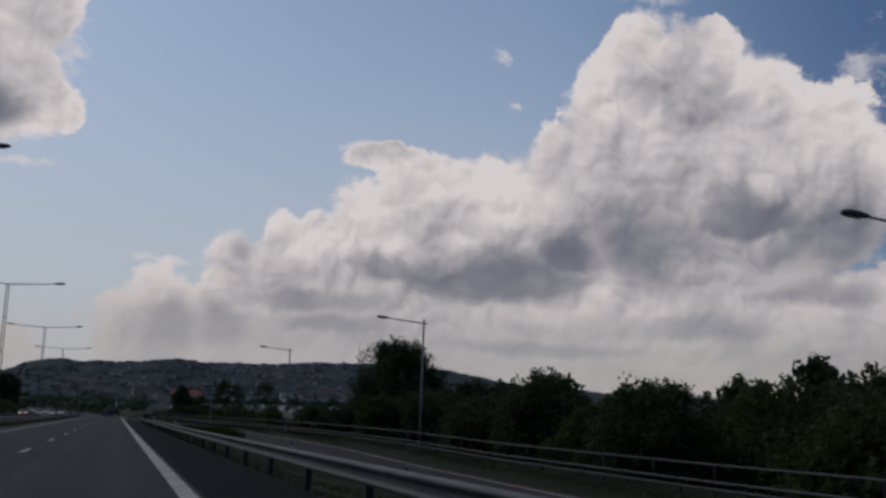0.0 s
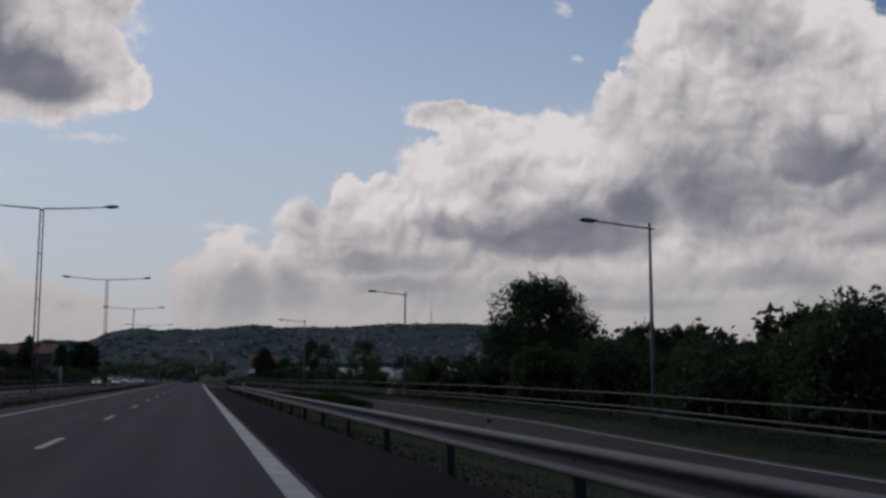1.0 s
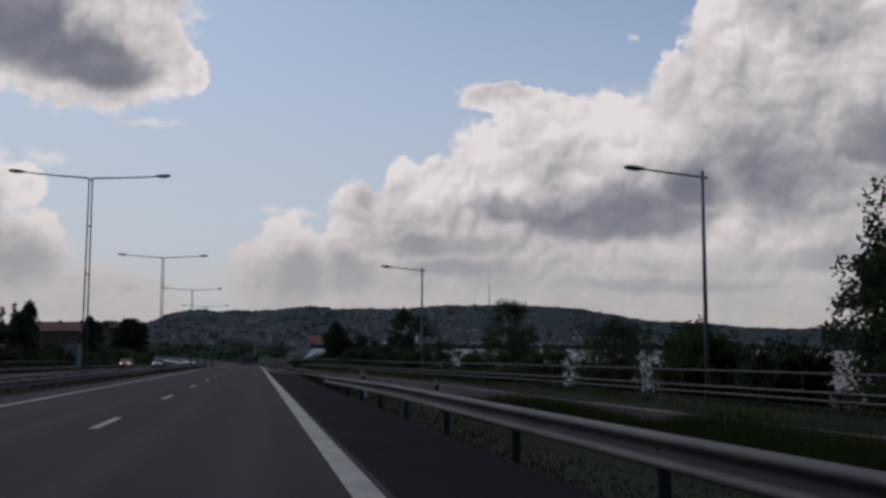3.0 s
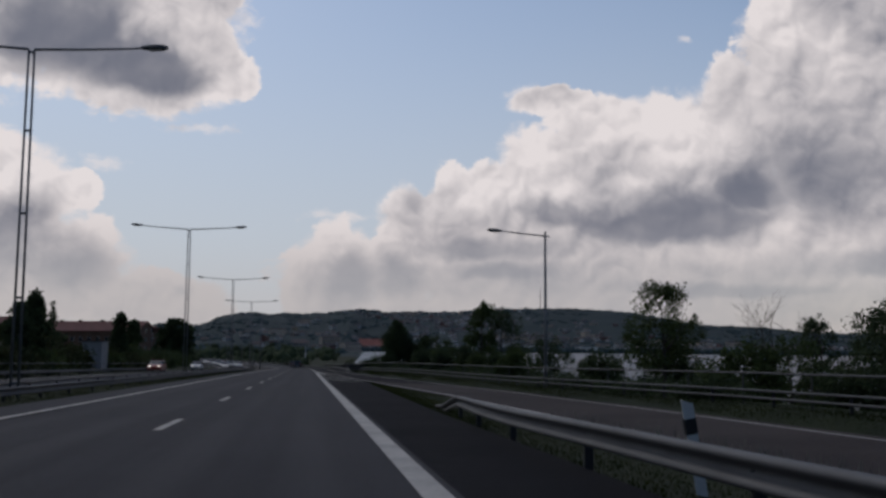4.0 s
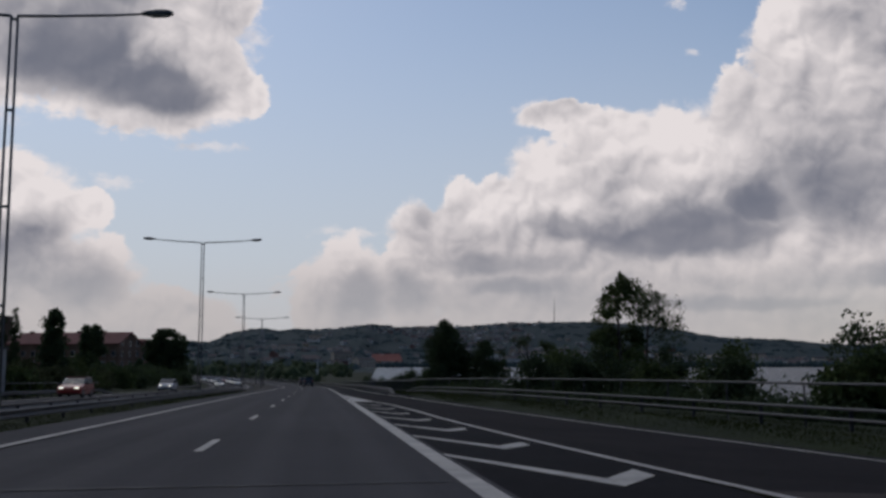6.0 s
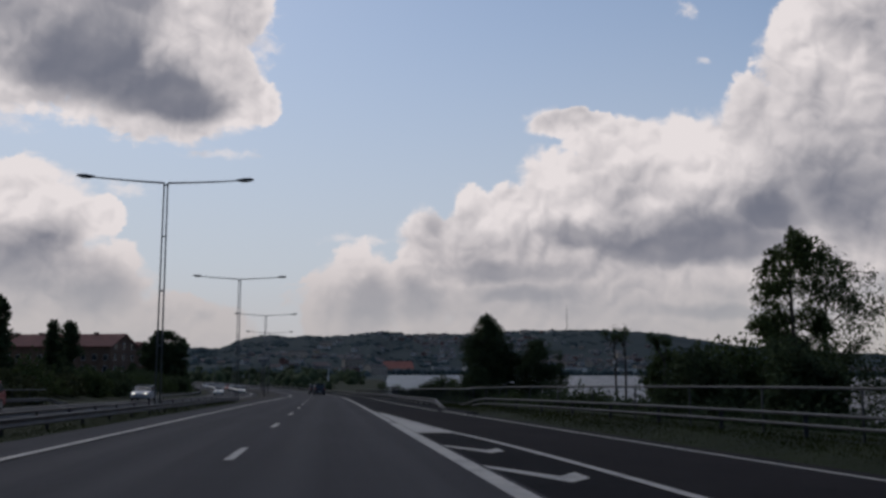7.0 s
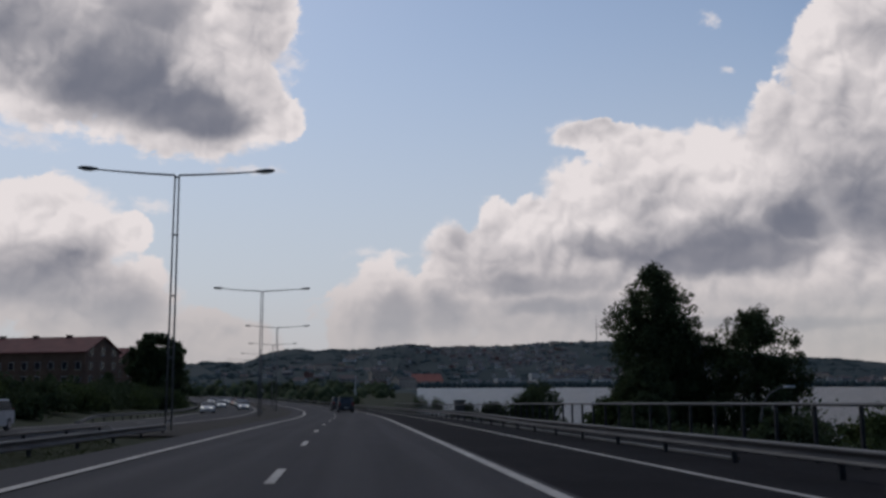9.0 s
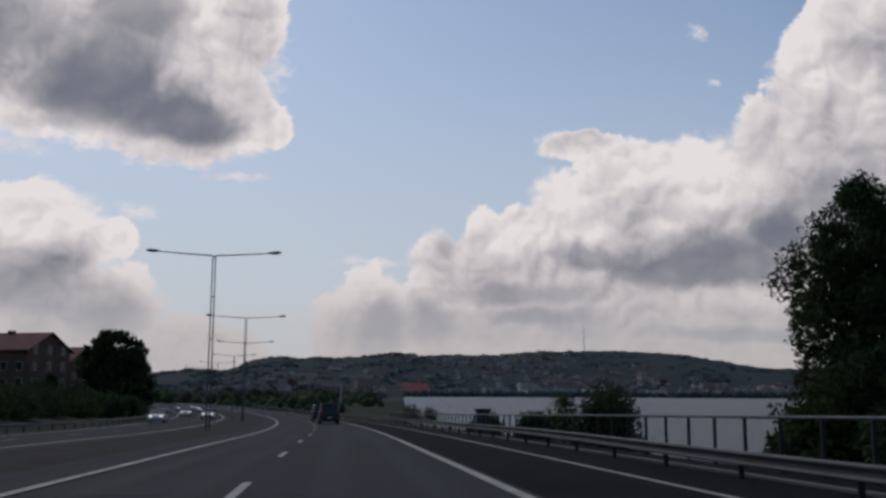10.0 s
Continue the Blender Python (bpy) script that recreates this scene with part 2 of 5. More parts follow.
def lane_material():
    """Old lane asphalt: polished wheel tracks, oil down the middle, long streaks and fine stone."""
    mat = bpy.data.materials.new("lane_asphalt")
    mat.use_nodes = True
    n = Nodes(mat.node_tree)
    at = n.add("ShaderNodeTexCoord").outputs["Object"]
    x, y, z = n.split(at)
    total = None
    for centre in (-2.55, -1.05, 1.0, 2.55):
        off = n.math("ABSOLUTE", n.math("SUBTRACT", x, n.math("ADD", centre, n.math("MULTIPLY", n.math("SUBTRACT", n.noise(n.join(0.0, y, centre), 0.05, 2.0).outputs[0], 0.5), 0.5))))
        v = n.ramp(off, 0.0, 0.55, 1.0, 0.0)
        total = v if total is None else n.math("MAXIMUM", total, v)
    streak = n.noise(n.vec("MULTIPLY", at, (2.2, 0.05, 1.0)), 1.0, 5.0, 0.6).outputs[0]
    patch = n.noise(at, 0.12, 5.0, 0.6).outputs[0]
    stone = n.noise(at, 70.0, 2.0, 0.5).outputs[0]
    value = n.math("ADD", n.math("MULTIPLY", streak, 0.55), n.math("MULTIPLY", patch, 0.45))
    colour = n.mix(n.ramp(value, 0.2, 0.8), (0.026, 0.025, 0.028), (0.050, 0.047, 0.051))
    colour = n.mix(n.math("MULTIPLY", total, 0.1), colour, (0.060, 0.057, 0.061))
    colour = n.mix(n.ramp(stone, 0.5, 0.72, 0.0, 0.45), colour, (0.11, 0.105, 0.105))
    shader = n.add("ShaderNodeBsdfPrincipled")
    n.put(shader.inputs["Base Color"], colour)
    n.put(shader.inputs["Roughness"], n.ramp(total, 0.0, 1.0, 0.94, 0.88))
    shader.inputs["Specular IOR Level"].default_value = 0.14
    relief = n.add("ShaderNodeBump")
    relief.inputs["Strength"].default_value = 0.35
    relief.inputs["Distance"].default_value = 0.01
    n.put(relief.inputs["Height"], stone)
    n.put(shader.inputs["Normal"], relief.outputs[0])
    n.tree.links.new(shader.outputs[0], n.add("ShaderNodeOutputMaterial").inputs[0])
    return mat


LANES = lane_material()
ASPHALT_DARK = material("dark_asphalt", (0.0115, 0.0112, 0.0125), (0.019, 0.0183, 0.020), 0.4, 0.95, bump=0.3, grain=60.0, bump_scale=60.0, spec=0.03)
ASPHALT_RED = material("worn_asphalt", (0.042, 0.034, 0.032), (0.070, 0.057, 0.052), 0.3, 0.95, bump=0.3, grain=60.0, bump_scale=60.0, spec=0.05)
ASPHALT_NEW = material("newer_asphalt", (0.015, 0.0135, 0.014), (0.024, 0.0215, 0.022), 0.4, 0.95, bump=0.3, grain=60.0, bump_scale=60.0, spec=0.03)
PAINT = material("road_paint", (0.28, 0.255, 0.225), (0.48, 0.44, 0.385), 1.6, 0.75, bump=0.25, bump_scale=10.0)
GRASS = material("grass_ground", (0.010, 0.0150, 0.0045), (0.022, 0.0290, 0.0080), 0.25, 0.95, bump=0.6, bump_scale=20.0, spec=0.1)
BLADES = material("grass_blades", (0.014, 0.0205, 0.006), (0.029, 0.0370, 0.0105), 0.3, 0.9, bump=0.0, spec=0.0, per_island=0.15, translucent=0.5)
TALL_BLADES = material("tall_grass_blades", (0.024, 0.036, 0.010), (0.046, 0.060, 0.017), 0.3, 0.9, bump=0.0, spec=0.0, per_island=0.2, translucent=0.3)
STEEL = material("galvanised_steel", (0.068, 0.065, 0.064), (0.115, 0.110, 0.108), 1.2, 0.7, metal=0.15, bump=0.08)
STEEL_DULL = material("weathered_steel", (0.065, 0.066, 0.068), (0.11, 0.111, 0.113), 1.4, 0.6, metal=0.3, bump=0.08)
STEEL_DARK = material("dirty_steel", (0.014, 0.015, 0.016), (0.028, 0.029, 0.031), 1.4, 0.7, metal=0.2, bump=0.1)
# far fields in blue-grey: distance haze put into the base colour
HAZED_GROUND = material("hazed_far_fields", (0.031, 0.044, 0.047), (0.050, 0.065, 0.063), 0.008, 0.95, bump=0.0, spec=0.05)


def water_material():
    """Choppy lake water: dark below, with wavelets that break the sky's reflection."""
    mat = bpy.data.materials.new("lake_water")
    mat.use_nodes = True
    n = Nodes(mat.node_tree)
    at = n.vec("MULTIPLY", n.add("ShaderNodeTexCoord").outputs["Object"], (0.7, 1.5, 1.0))
    waves = n.math("ADD", n.noise(at, 0.35, 5.0, 0.6).outputs[0], n.math("MULTIPLY", n.noise(at, 0.02, 3.0).outputs[0], 0.6))
    shader = n.add("ShaderNodeBsdfPrincipled")
    n.put(shader.inputs["Base Color"], n.mix(n.noise(at, 0.01, 3.0).outputs[0], (0.020, 0.028, 0.034), (0.034, 0.044, 0.050)))
    shader.inputs["Roughness"].default_value = 0.35
    shader.inputs["Specular IOR Level"].default_value = 0.22
    relief = n.add("ShaderNodeBump")
    relief.inputs["Strength"].default_value = 1.0
    relief.inputs["Distance"].default_value = 1.1
    n.put(relief.inputs["Height"], waves)
    n.put(shader.inputs["Normal"], relief.outputs[0])
    n.tree.links.new(shader.outputs[0], n.add("ShaderNodeOutputMaterial").inputs[0])
    return mat


WATER = water_material()

# ---------------------------------------------------------------- mesh helpers


def mesh_of(name, verts, faces, mat, smooth=False):
    me = bpy.data.meshes.new(name)
    me.from_pydata(verts, [], faces)
    me.materials.append(mat)
    if smooth:
        me.polygons.foreach_set("use_smooth", [True] * len(me.polygons))
    me.update()
    return me


def thing(name, label, category, group="", kind="", at=None):
    """An Empty at the base of a thing, which parents its parts."""
    ob = tagged(new(name), label, category, group, kind)
    if at is not None:
        ob.matrix_world = at
    return ob


def part(name, me, parent, label="", m=None):
    ob = new(name, me)
    ob.parent = parent
    if m is not None:
        ob.matrix_local = m
    return tagged(ob, label) if label else ob


class Shape:
    """Collects simple solids in one mesh."""

    def __init__(self):
        self.v, self.f = [], []

    def grid(self, rings, closed=True, caps=True):
        base, k = len(self.v), len(rings[0])
        for ring in rings:
            self.v += [tuple(p) for p in ring]
        for i in range(len(rings) - 1):
            for j in range(k if closed else k - 1):
                a, b = base + i * k + j, base + i * k + (j + 1) % k
                self.f.append((a, b, b + k, a + k))
        if caps and closed:
            self.f.append(tuple(base + j for j in reversed(range(k))))
            self.f.append(tuple(base + (len(rings) - 1) * k + j for j in range(k)))
        return self

    def box(self, x0, x1, y0, y1, z0, z1, bevel=0.0):
        b = min(bevel, (x1 - x0) / 3, (y1 - y0) / 3, (z1 - z0) / 3)

        def ring(z, s):
            return [(x0 + s, y0 + b + s, z), (x0 + b + s, y0 + s, z), (x1 - b - s, y0 + s, z), (x1 - s, y0 + b + s, z), (x1 - s, y1 - b - s, z), (x1 - b - s, y1 - s, z), (x0 + b + s, y1 - s, z), (x0 + s, y1 - b - s, z)]

        if b <= 0:
            return self.grid([[(x0, y0, z), (x1, y0, z), (x1, y1, z), (x0, y1, z)] for z in (z0, z1)])
        return self.grid([ring(z0, b), ring(z0 + b, 0), ring(z1 - b, 0), ring(z1, b)])

    def tube(self, points, radii, sides=8):
        points = [Vector(p) for p in points]
        if not hasattr(radii, "__len__"):
            radii = [radii] * len(points)
        rings, side = [], None
        for i, p in enumerate(points):
            d = (points[min(i + 1, len(points) - 1)] - points[max(i - 1, 0)]).normalized()
            if side is None or abs(side.dot(d)) > 0.95:
                side = d.cross(Vector((0, 0, 1)) if abs(d.z) < 0.9 else Vector((1, 0, 0)))
            side = (side - d * side.dot(d)).normalized()
            up = d.cross(side)
            rings.append([p + (side * math.cos(a) + up * math.sin(a)) * radii[i] for a in (2 * math.pi * k / sides for k in range(sides))])
        return self.grid(rings)

    def mesh(self, name, mat, smooth=False):
        return mesh_of(name, self.v, self.f, mat, smooth)


def ribbon(name, left, right, height, y0, y1, step, mat, thick=0.0):
    """A strip along the road between two lines, with side faces when thick."""
    ys = np.arange(y0, y1 + step * 0.5, step)
    rows, faces = [], []
    for y in ys:
        a, b = left(y), right(y)
        row = [(a, y, height(a, y)), (b, y, height(b, y))]
        if thick:
            row = [(a, y, row[0][2] - thick)] + row + [(b, y, row[1][2] - thick)]
        rows.append(row)
    k = len(rows[0])
    for i in range(len(rows) - 1):
        for j in range(k - 1):
            faces.append((i * k + j, i * k + j + 1, (i + 1) * k + j + 1, (i + 1) * k + j))
    return mesh_of(name, [p for row in rows for p in row], faces, mat)


# ---------------------------------------------------------------- ground, lake, hills

RIDGE = ((-60, 0.77), (-25, 0.82), (-11.4, 0.89), (-8.3, 1.15), (-6.3, 1.1), (-5.4, 1.51), (-4, 1.89), (-2, 1.81), (0, 1.83), (3, 2.11), (5.5, 2.02), (8.5, 2.02), (12, 2.24), (16.3, 2.27), (19.6, 2.11), (22.2, 1.71), (24.7, 1.27), (28, 1.15), (30, 0.91), (33, 0.81), (50, 0.63))
SHORE_FAR = 1240.0


def smooth(a, b, v):
    t = min(1.0, max(0.0, (v - a) / (b - a)))
    return t * t * (3 - 2 * t)


def edge_right(y):
    return lerp_table(y, ((0, 24.5), (95, 23.8), (164, 19.0), (225, 13.8), (262, 11.6), (285, 10.4), (420, 10.4))) + bend(y)


def near_z(x, y):
    """Ground close to the road: verges, embankment and the slope on the left."""
    z, u = road_z(y), x - bend(y)
    if u < -22:
        rise = smooth(-22, -34, u) * (2.6 * smooth(330, 250, y) + 1.2)
        return z - 0.35 + rise
    if -10 < u < -5:
        return z - 0.10
    if u < 4.5:
        return z - 0.32
    drop = verge_drop(y)
    bank = 0.42 * smooth(ramp_out(y) + 0.7, rail_out(y) - 0.2, u) if y < 262 else 0.0
    if u < rail_out(y) + 1.5:
        return z - 0.36 - drop * smooth(4.5, 8.0, u) + bank
    return z - 0.4 - drop + bank


def ground_z(x, y):
    dx, dy = x - 1.0, y - 250.0
    r, a = math.hypot(dx, dy), math.degrees(math.atan2(x - 1.0, y - 250.0))
    near = near_z(x, y)
    edge = edge_right(y)
    if x > edge:  # down the bank to the lake
        near += (LAKE - 1.5 - near) * smooth(edge, edge + 34, x)
    inland = smooth(4.2, 3.4, a) * smooth(380, 460, y) if abs(a) < 90 else 0.0
    low = near + (LAKE + 1.6 - near) * inland * smooth(edge - 4, edge + 10, x)
    if x < 4 and y > 420:
        low = near + (LAKE + 3.5 - near) * smooth(440, 700, r)
    far = 0.0
    if r > 500 and dy > -200:
        start = SHORE_FAR - 10 - (SHORE_FAR - 620) * smooth(4.0, 2.6, a)
        top = 3300 * math.tan(math.radians(float(np.interp(a, [p for p, q in RIDGE], [q for p, q in RIDGE]))))
        top += -6.0 + 5.0 * noise.noise((a * 1.1, 3.0, 0)) + 3.0 * noise.noise((a * 4.0, 9.0, 0))
        rise = smooth(start, 3300, r) ** 1.15
        wave = noise.noise((x * 0.0035, y * 0.0035, 0)) * 9.0 * smooth(start + 60, start + 500, r) * smooth(3300, 2700, r)
        low = max(low, LAKE - 1.2 + 2.2 * smooth(start - 12, start + 14, r)) if r > start - 20 else low
        far = rise * (top - low) + wave
        if r > 3300:
            far = top - low - (r - 3300) * 0.02
    return low + far


def spread(core, edge, growth):
    vals, step = list(core), core[-1] - core[-2]
    while vals[-1] < edge:
        step *= growth
        vals.append(vals[-1] + step)
    return vals


right_x = spread(list(np.arange(0, 60.1, 1.6)), 4300, 1.085)
left_x = [-v for v in spread(list(np.arange(1.6, 60.1, 1.9)), 3800, 1.1)]
xs = sorted(left_x) + right_x
ys = [-v for v in reversed(spread(list(np.arange(40, 60.1, 10)), 2500, 1.35))] + list(np.arange(-40, 480, 4.0)) + spread(list(np.arange(480, 500.1, 6)), 4600, 1.032)
verts = [(x, y, ground_z(x, y)) for y in ys for x in xs]
k = len(xs)
faces = [(i * k + j, i * k + j + 1, (i + 1) * k + j + 1, (i + 1) * k + j) for i in range(len(ys) - 1) for j in range(k - 1)]
ground = tagged(new("ground", mesh_of("ground", verts, faces, GRASS, True)), "dark green grassy verges, lakeside bank and wooded hills in painted haze", "ground", kind="structure")
# beyond 620 m the ground takes the haze-tinted colour
ground.data.materials.append(HAZED_GROUND)
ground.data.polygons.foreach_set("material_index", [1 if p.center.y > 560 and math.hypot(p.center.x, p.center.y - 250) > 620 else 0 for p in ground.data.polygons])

lake = tagged(new("water", mesh_of("water", [(6, -600, LAKE), (4400, -600, LAKE), (4400, 3000, LAKE), (6, 3000, LAKE)], [(0, 1, 2, 3)], WATER)), "grey lake with small ripples under a cloudy sky", "lake", kind="structure")

# ---------------------------------------------------------------- roads

Y0, Y1 = -60.0, 640.0


def main_z(lift):
    return lambda x, y: road_z(y) + lift - 0.012 * max(0.0, abs(x - bend(y)) - 3.5)


def strip_along(off):
    return lambda y: bend(y) + off


road = tagged(new("road", ribbon("road", strip_along(-5.1), strip_along(3.75), main_z(0.0), Y0, Y1, 3.0, LANES, 0.4)), "grey asphalt motorway lanes with worn white lines", "road", kind="structure")


def shoulder_edge(y):
    return bend(y) + (min(lerp_table(y, ((150, 5.5), (172, 5.8), (177, 5.85), (181, 6.05), (187, 6.2), (200, 6.5))), ramp_in(y) - 0.1) if y < 246 else ramp_out(y) + (1.7 if y < 262 else 2.2))


shoulder = tagged(new("road_shoulder", ribbon("road_shoulder", strip_along(3.752), shoulder_edge, main_z(-0.004), Y0, Y1, 3.0, ASPHALT_DARK, 0.4)), "darker newer asphalt hard shoulder beside the motorway", "road shoulder", kind="structure")


def ramp_z(lift):
    def height(x, y):
        across = min(1.0, max(0.0, (x - ramp_left(y)) / (ramp_out(y) + 0.6 - ramp_left(y))))
        level = smooth(150, 188, y)  # where it joins, the slip road meets the motorway's edge without a step
        return road_z(y) - ramp_drop(y) * (1 - level * (1 - across)) + lift - 0.012 * max(0.0, min(abs(x - bend(y)), ramp_in(y)) - 3.5)

    return height


def ramp_left(y):
    return ramp_in(y) - 0.09 - 0.26 * smooth(190, 160, y)


ramp = tagged(new("slip_road", ribbon("slip_road", lambda y: ramp_left(y), lambda y: ramp_out(y) + 0.6, ramp_z(0.006), Y0, 186.0, 3.0, ASPHALT_RED, 0.5)), "brownish grey asphalt slip road joining the motorway", "road", kind="structure")

tagged(new("slip_road_end", ribbon("slip_road_end", lambda y: ramp_left(y), lambda y: ramp_out(y) + 0.6, ramp_z(0.006), 186.0, 246.0, 3.0, ASPHALT_NEW, 0.5)), "dark newer asphalt where the slip road joins the motorway", "road", kind="structure")


def verge_z(x, y):
    """The grassy dip between the hard shoulder and the slip road."""
    a, b = shoulder_edge(y), ramp_left(y)
    s = min(1.0, max(0.0, (x - a) / max(0.05, b - a)))
    za, zb = main_z(-0.03)(a, y), ramp_z(-0.03)(b, y)
    return za + (zb - za) * s - 0.16 * math.sin(math.pi * s) * min(1.0, (b - a) / 4)


VERGE_ROWS = np.arange(-60.0, 188.1, 2.0)
verts = [(a + (b - a) * s, y, verge_z(a + (b - a) * s, y)) for y, a, b in ((y, shoulder_edge(y) - 0.05, ramp_left(y) + 0.05) for y in VERGE_ROWS) for s in (0, 0.15, 0.3, 0.5, 0.7, 0.85, 1)]
faces = [(7 * i + j, 7 * i + j + 1, 7 * i + j + 8, 7 * i + j + 7) for i in range(len(VERGE_ROWS) - 1) for j in range(6)]
tagged(new("verge", mesh_of("verge", verts, faces, GRASS, True)), "dark grassy strip between motorway and slip road", "verge", kind="structure")
oncoming = tagged(new("oncoming_road", ribbon("oncoming_road", strip_along(-19.3), strip_along(-9.2), main_z(0.0), Y0, Y1, 3.0, ASPHALT, 0.5)), "grey asphalt carriageway for oncoming traffic", "road", kind="structure")


def line_mesh(name, centre, width, height, y0, y1, step=3.0):
    return ribbon(name, lambda y: centre(y) - width / 2, lambda y: centre(y) + width / 2, height, y0, y1, step, PAINT)


part("edge_line", line_mesh("edge_line", strip_along(3.53), 0.27, main_z(0.006), Y0, 232), road)
part("edge_line", line_mesh("edge_line", strip_along(3.53), 0.20, main_z(0.006), 232, Y1), road)
part("edge_line", line_mesh("edge_line", strip_along(-3.5), 0.20, main_z(0.006), Y0, Y1), road)
for k in range(-4, 50):
    part("lane_dash", line_mesh("lane_dash", lambda y: bend(y) - 0.45 * smooth(250, 300, y) * smooth(390, 310, y), 0.15, main_z(0.006), 12.0 * k, 12.0 * k + 3.0, 1.0), road)
part("edge_line", line_mesh("edge_line", ramp_out, 0.15, ramp_z(0.012), Y0, 246), ramp)
part("edge_line", line_mesh("edge_line", lambda y: bend(y) + ramp_out(y), 0.15, main_z(0.004), 246, Y1), shoulder)
part("edge_line", line_mesh("edge_line", ramp_in, 0.18, ramp_z(0.012), 150, 244), ramp)

# ---------------------------------------------------------------- guardrails

W_PROFILE = ((-0.01, 0.31), (0.04, 0.309), (0.07, 0.295), (0.08, 0.268), (0.065, 0.245), (0.0, 0.215), (-0.03, 0.185), (-0.01, 0.15), (0.04, 0.12), (0.06, 0.095), (0.05, 0.068), (0.03, 0.056), (-0.01, 0.054))


def guardrail(label, line, top, y0, y1, side, pipe=None, dip=(False, False), post_step=4.0, ground_drop=0.62, mat=STEEL, open_rails=False):
    """A W-beam on posts along a line; side is +1 or -1, the way that the beam faces. pipe: height above the beam's top of a rail along the top."""
    rail = thing("guardrail", label, "guardrail", "guardrails along the road")
    ys = list(np.arange(y0, y1 + 0.1, 2.0))

    def sink(y):
        s = 0.0
        if dip[0]:
            s += 0.5 * smooth(y0 + 7, y0, y)
        if dip[1]:
            s += 0.5 * smooth(y1 - 7, y1, y)
        return s

    shape = Shape()
    rings = []
    for y in ys:
        x, z = line(y), top(y) - 0.31 - sink(y)
        front = [(x + side * a, y, z + b) for a, b in W_PROFILE]
        backs = [(x + side * (a - 0.012), y, z + b) for a, b in reversed(W_PROFILE)]
        rings.append(front + backs)
    shape.grid(rings)
    if open_rails:
        for low in (0.03, 0.28):
            part("side_rail", Shape().tube([(line(y), y, top(y) - low - sink(y)) for y in ys], 0.04, 8).mesh("side_rail", mat, True), rail)
    else:
        part("beam", shape.mesh("beam", mat, True), rail)
    me = Shape().box(-0.05, 0.05, -0.03, 0.03, -1.3, 0.0, 0.01).mesh("post", STEEL_DARK)
    for y in np.arange(y0 + 2, y1, post_step):
        part("post", me, rail, m=pose(line(y) - side * 0.07, y, top(y) - 0.04 - sink(y)))
    if pipe:
        lift, p0, p1 = pipe
        pts = [(line(y) - side * 0.15, y, top(y) + lift) for y in ys if p0 <= y <= p1]
        part("top_rail", Shape().tube(pts, 0.038, 6).mesh("top_rail", mat, True), rail)
        me = Shape().tube([(0, 0, -1.9), (0, 0, 0.0)], 0.025, 6).mesh("upright", STEEL_DARK, True)
        for y in np.arange(p0, p1, post_step):
            part("upright", me, rail, m=pose(line(y) - side * 0.15, y, top(y) + lift))
    return rail


guardrail("galvanised steel guardrail between motorway and slip road", lambda y: 5.45 + 0.9 * smooth(140, 158, y), lambda y: road_z(y) + 0.60 - 0.12 * smooth(120, 142, y) - 0.10 * smooth(136, 150, y), -40, 156, -1, dip=(False, True))
guardrail("galvanised guardrail of three steel pipes beside the slip road", rail_out, lambda y: road_z(y) - verge_drop(y) + 0.62 - 0.10 * smooth(225, 259, y), -40, 259, -1, pipe=(0.57, -40, 256), dip=(False, True), open_rails=True)
guardrail("galvanised steel guardrail along the bridge over the path", lambda y: 8.2 + bend(y), lambda y: road_z(y) + 0.55 - 0.13 * smooth(312, 286, y), 254, 560, -1, dip=(True, False))
guardrail("galvanised steel guardrail in the grassy median", lambda y: -6.5, lambda y: road_z(y) + 0.33, -40, 291, 1)
guardrail("galvanised steel guardrail in the grassy median", lambda y: -8.1, lambda y: road_z(y) + 0.33, -40, 289, -1, mat=STEEL)
guardrail("dull guardrail with a pipe rail beyond the oncoming lanes", lambda y: -20.6, lambda y: road_z(y) + 0.35, -40, 286, 1, pipe=(0.6, -40, 280), dip=(False, True), mat=STEEL_DULL)
guardrail("dull steel guardrail beyond the oncoming lanes", lambda y: -21.2 + bend(y), lambda y: road_z(y) + 0.35, 330, 560, 1, dip=(True, False), mat=STEEL_DULL)

# ---------------------------------------------------------------- street lamps


def lamp_head(parent, m):
    """A flat drop-shaped lamp, pointing along its own -x."""
    shape = Shape()
    rings = []
    for s, w, h0, h1 in ((0.0, 0.05, -0.03, 0.05), (-0.15, 0.10, -0.05, 0.08), (-0.45, 0.16, -0.07, 0.11), (-0.75, 0.15, -0.07, 0.10), (-0.92, 0.07, -0.04, 0.05)):
        rings.append([(s, -w, h0), (s, w, h0), (s, w * 0.8, h1 * 0.7), (s, 0, h1), (s, -w * 0.8, h1 * 0.7)])
    head = part("lamp_head", shape.grid(rings).mesh("lamp_head", LAMP_BODY, True), parent, "grey lamp housing", m)
    part("lens", Shape().box(-0.72, -0.28, -0.11, 0.11, -0.10, -0.068, 0.02).mesh("lens", LAMP_LENS, True), head, "clear lamp lens")
    return head


LAMP_BODY = material("lamp_housing", (0.07, 0.075, 0.08), (0.12, 0.125, 0.13), 3.0, 0.55, bump=0.05)
LAMP_LENS = material("lamp_lens", (0.40, 0.40, 0.38), (0.52, 0.52, 0.50), 4.0, 0.2, bump=0.0)
POLE = material("lamp_pole", (0.13, 0.135, 0.14), (0.21, 0.215, 0.22), 1.0, 0.55, metal=0.4, bump=0.05)


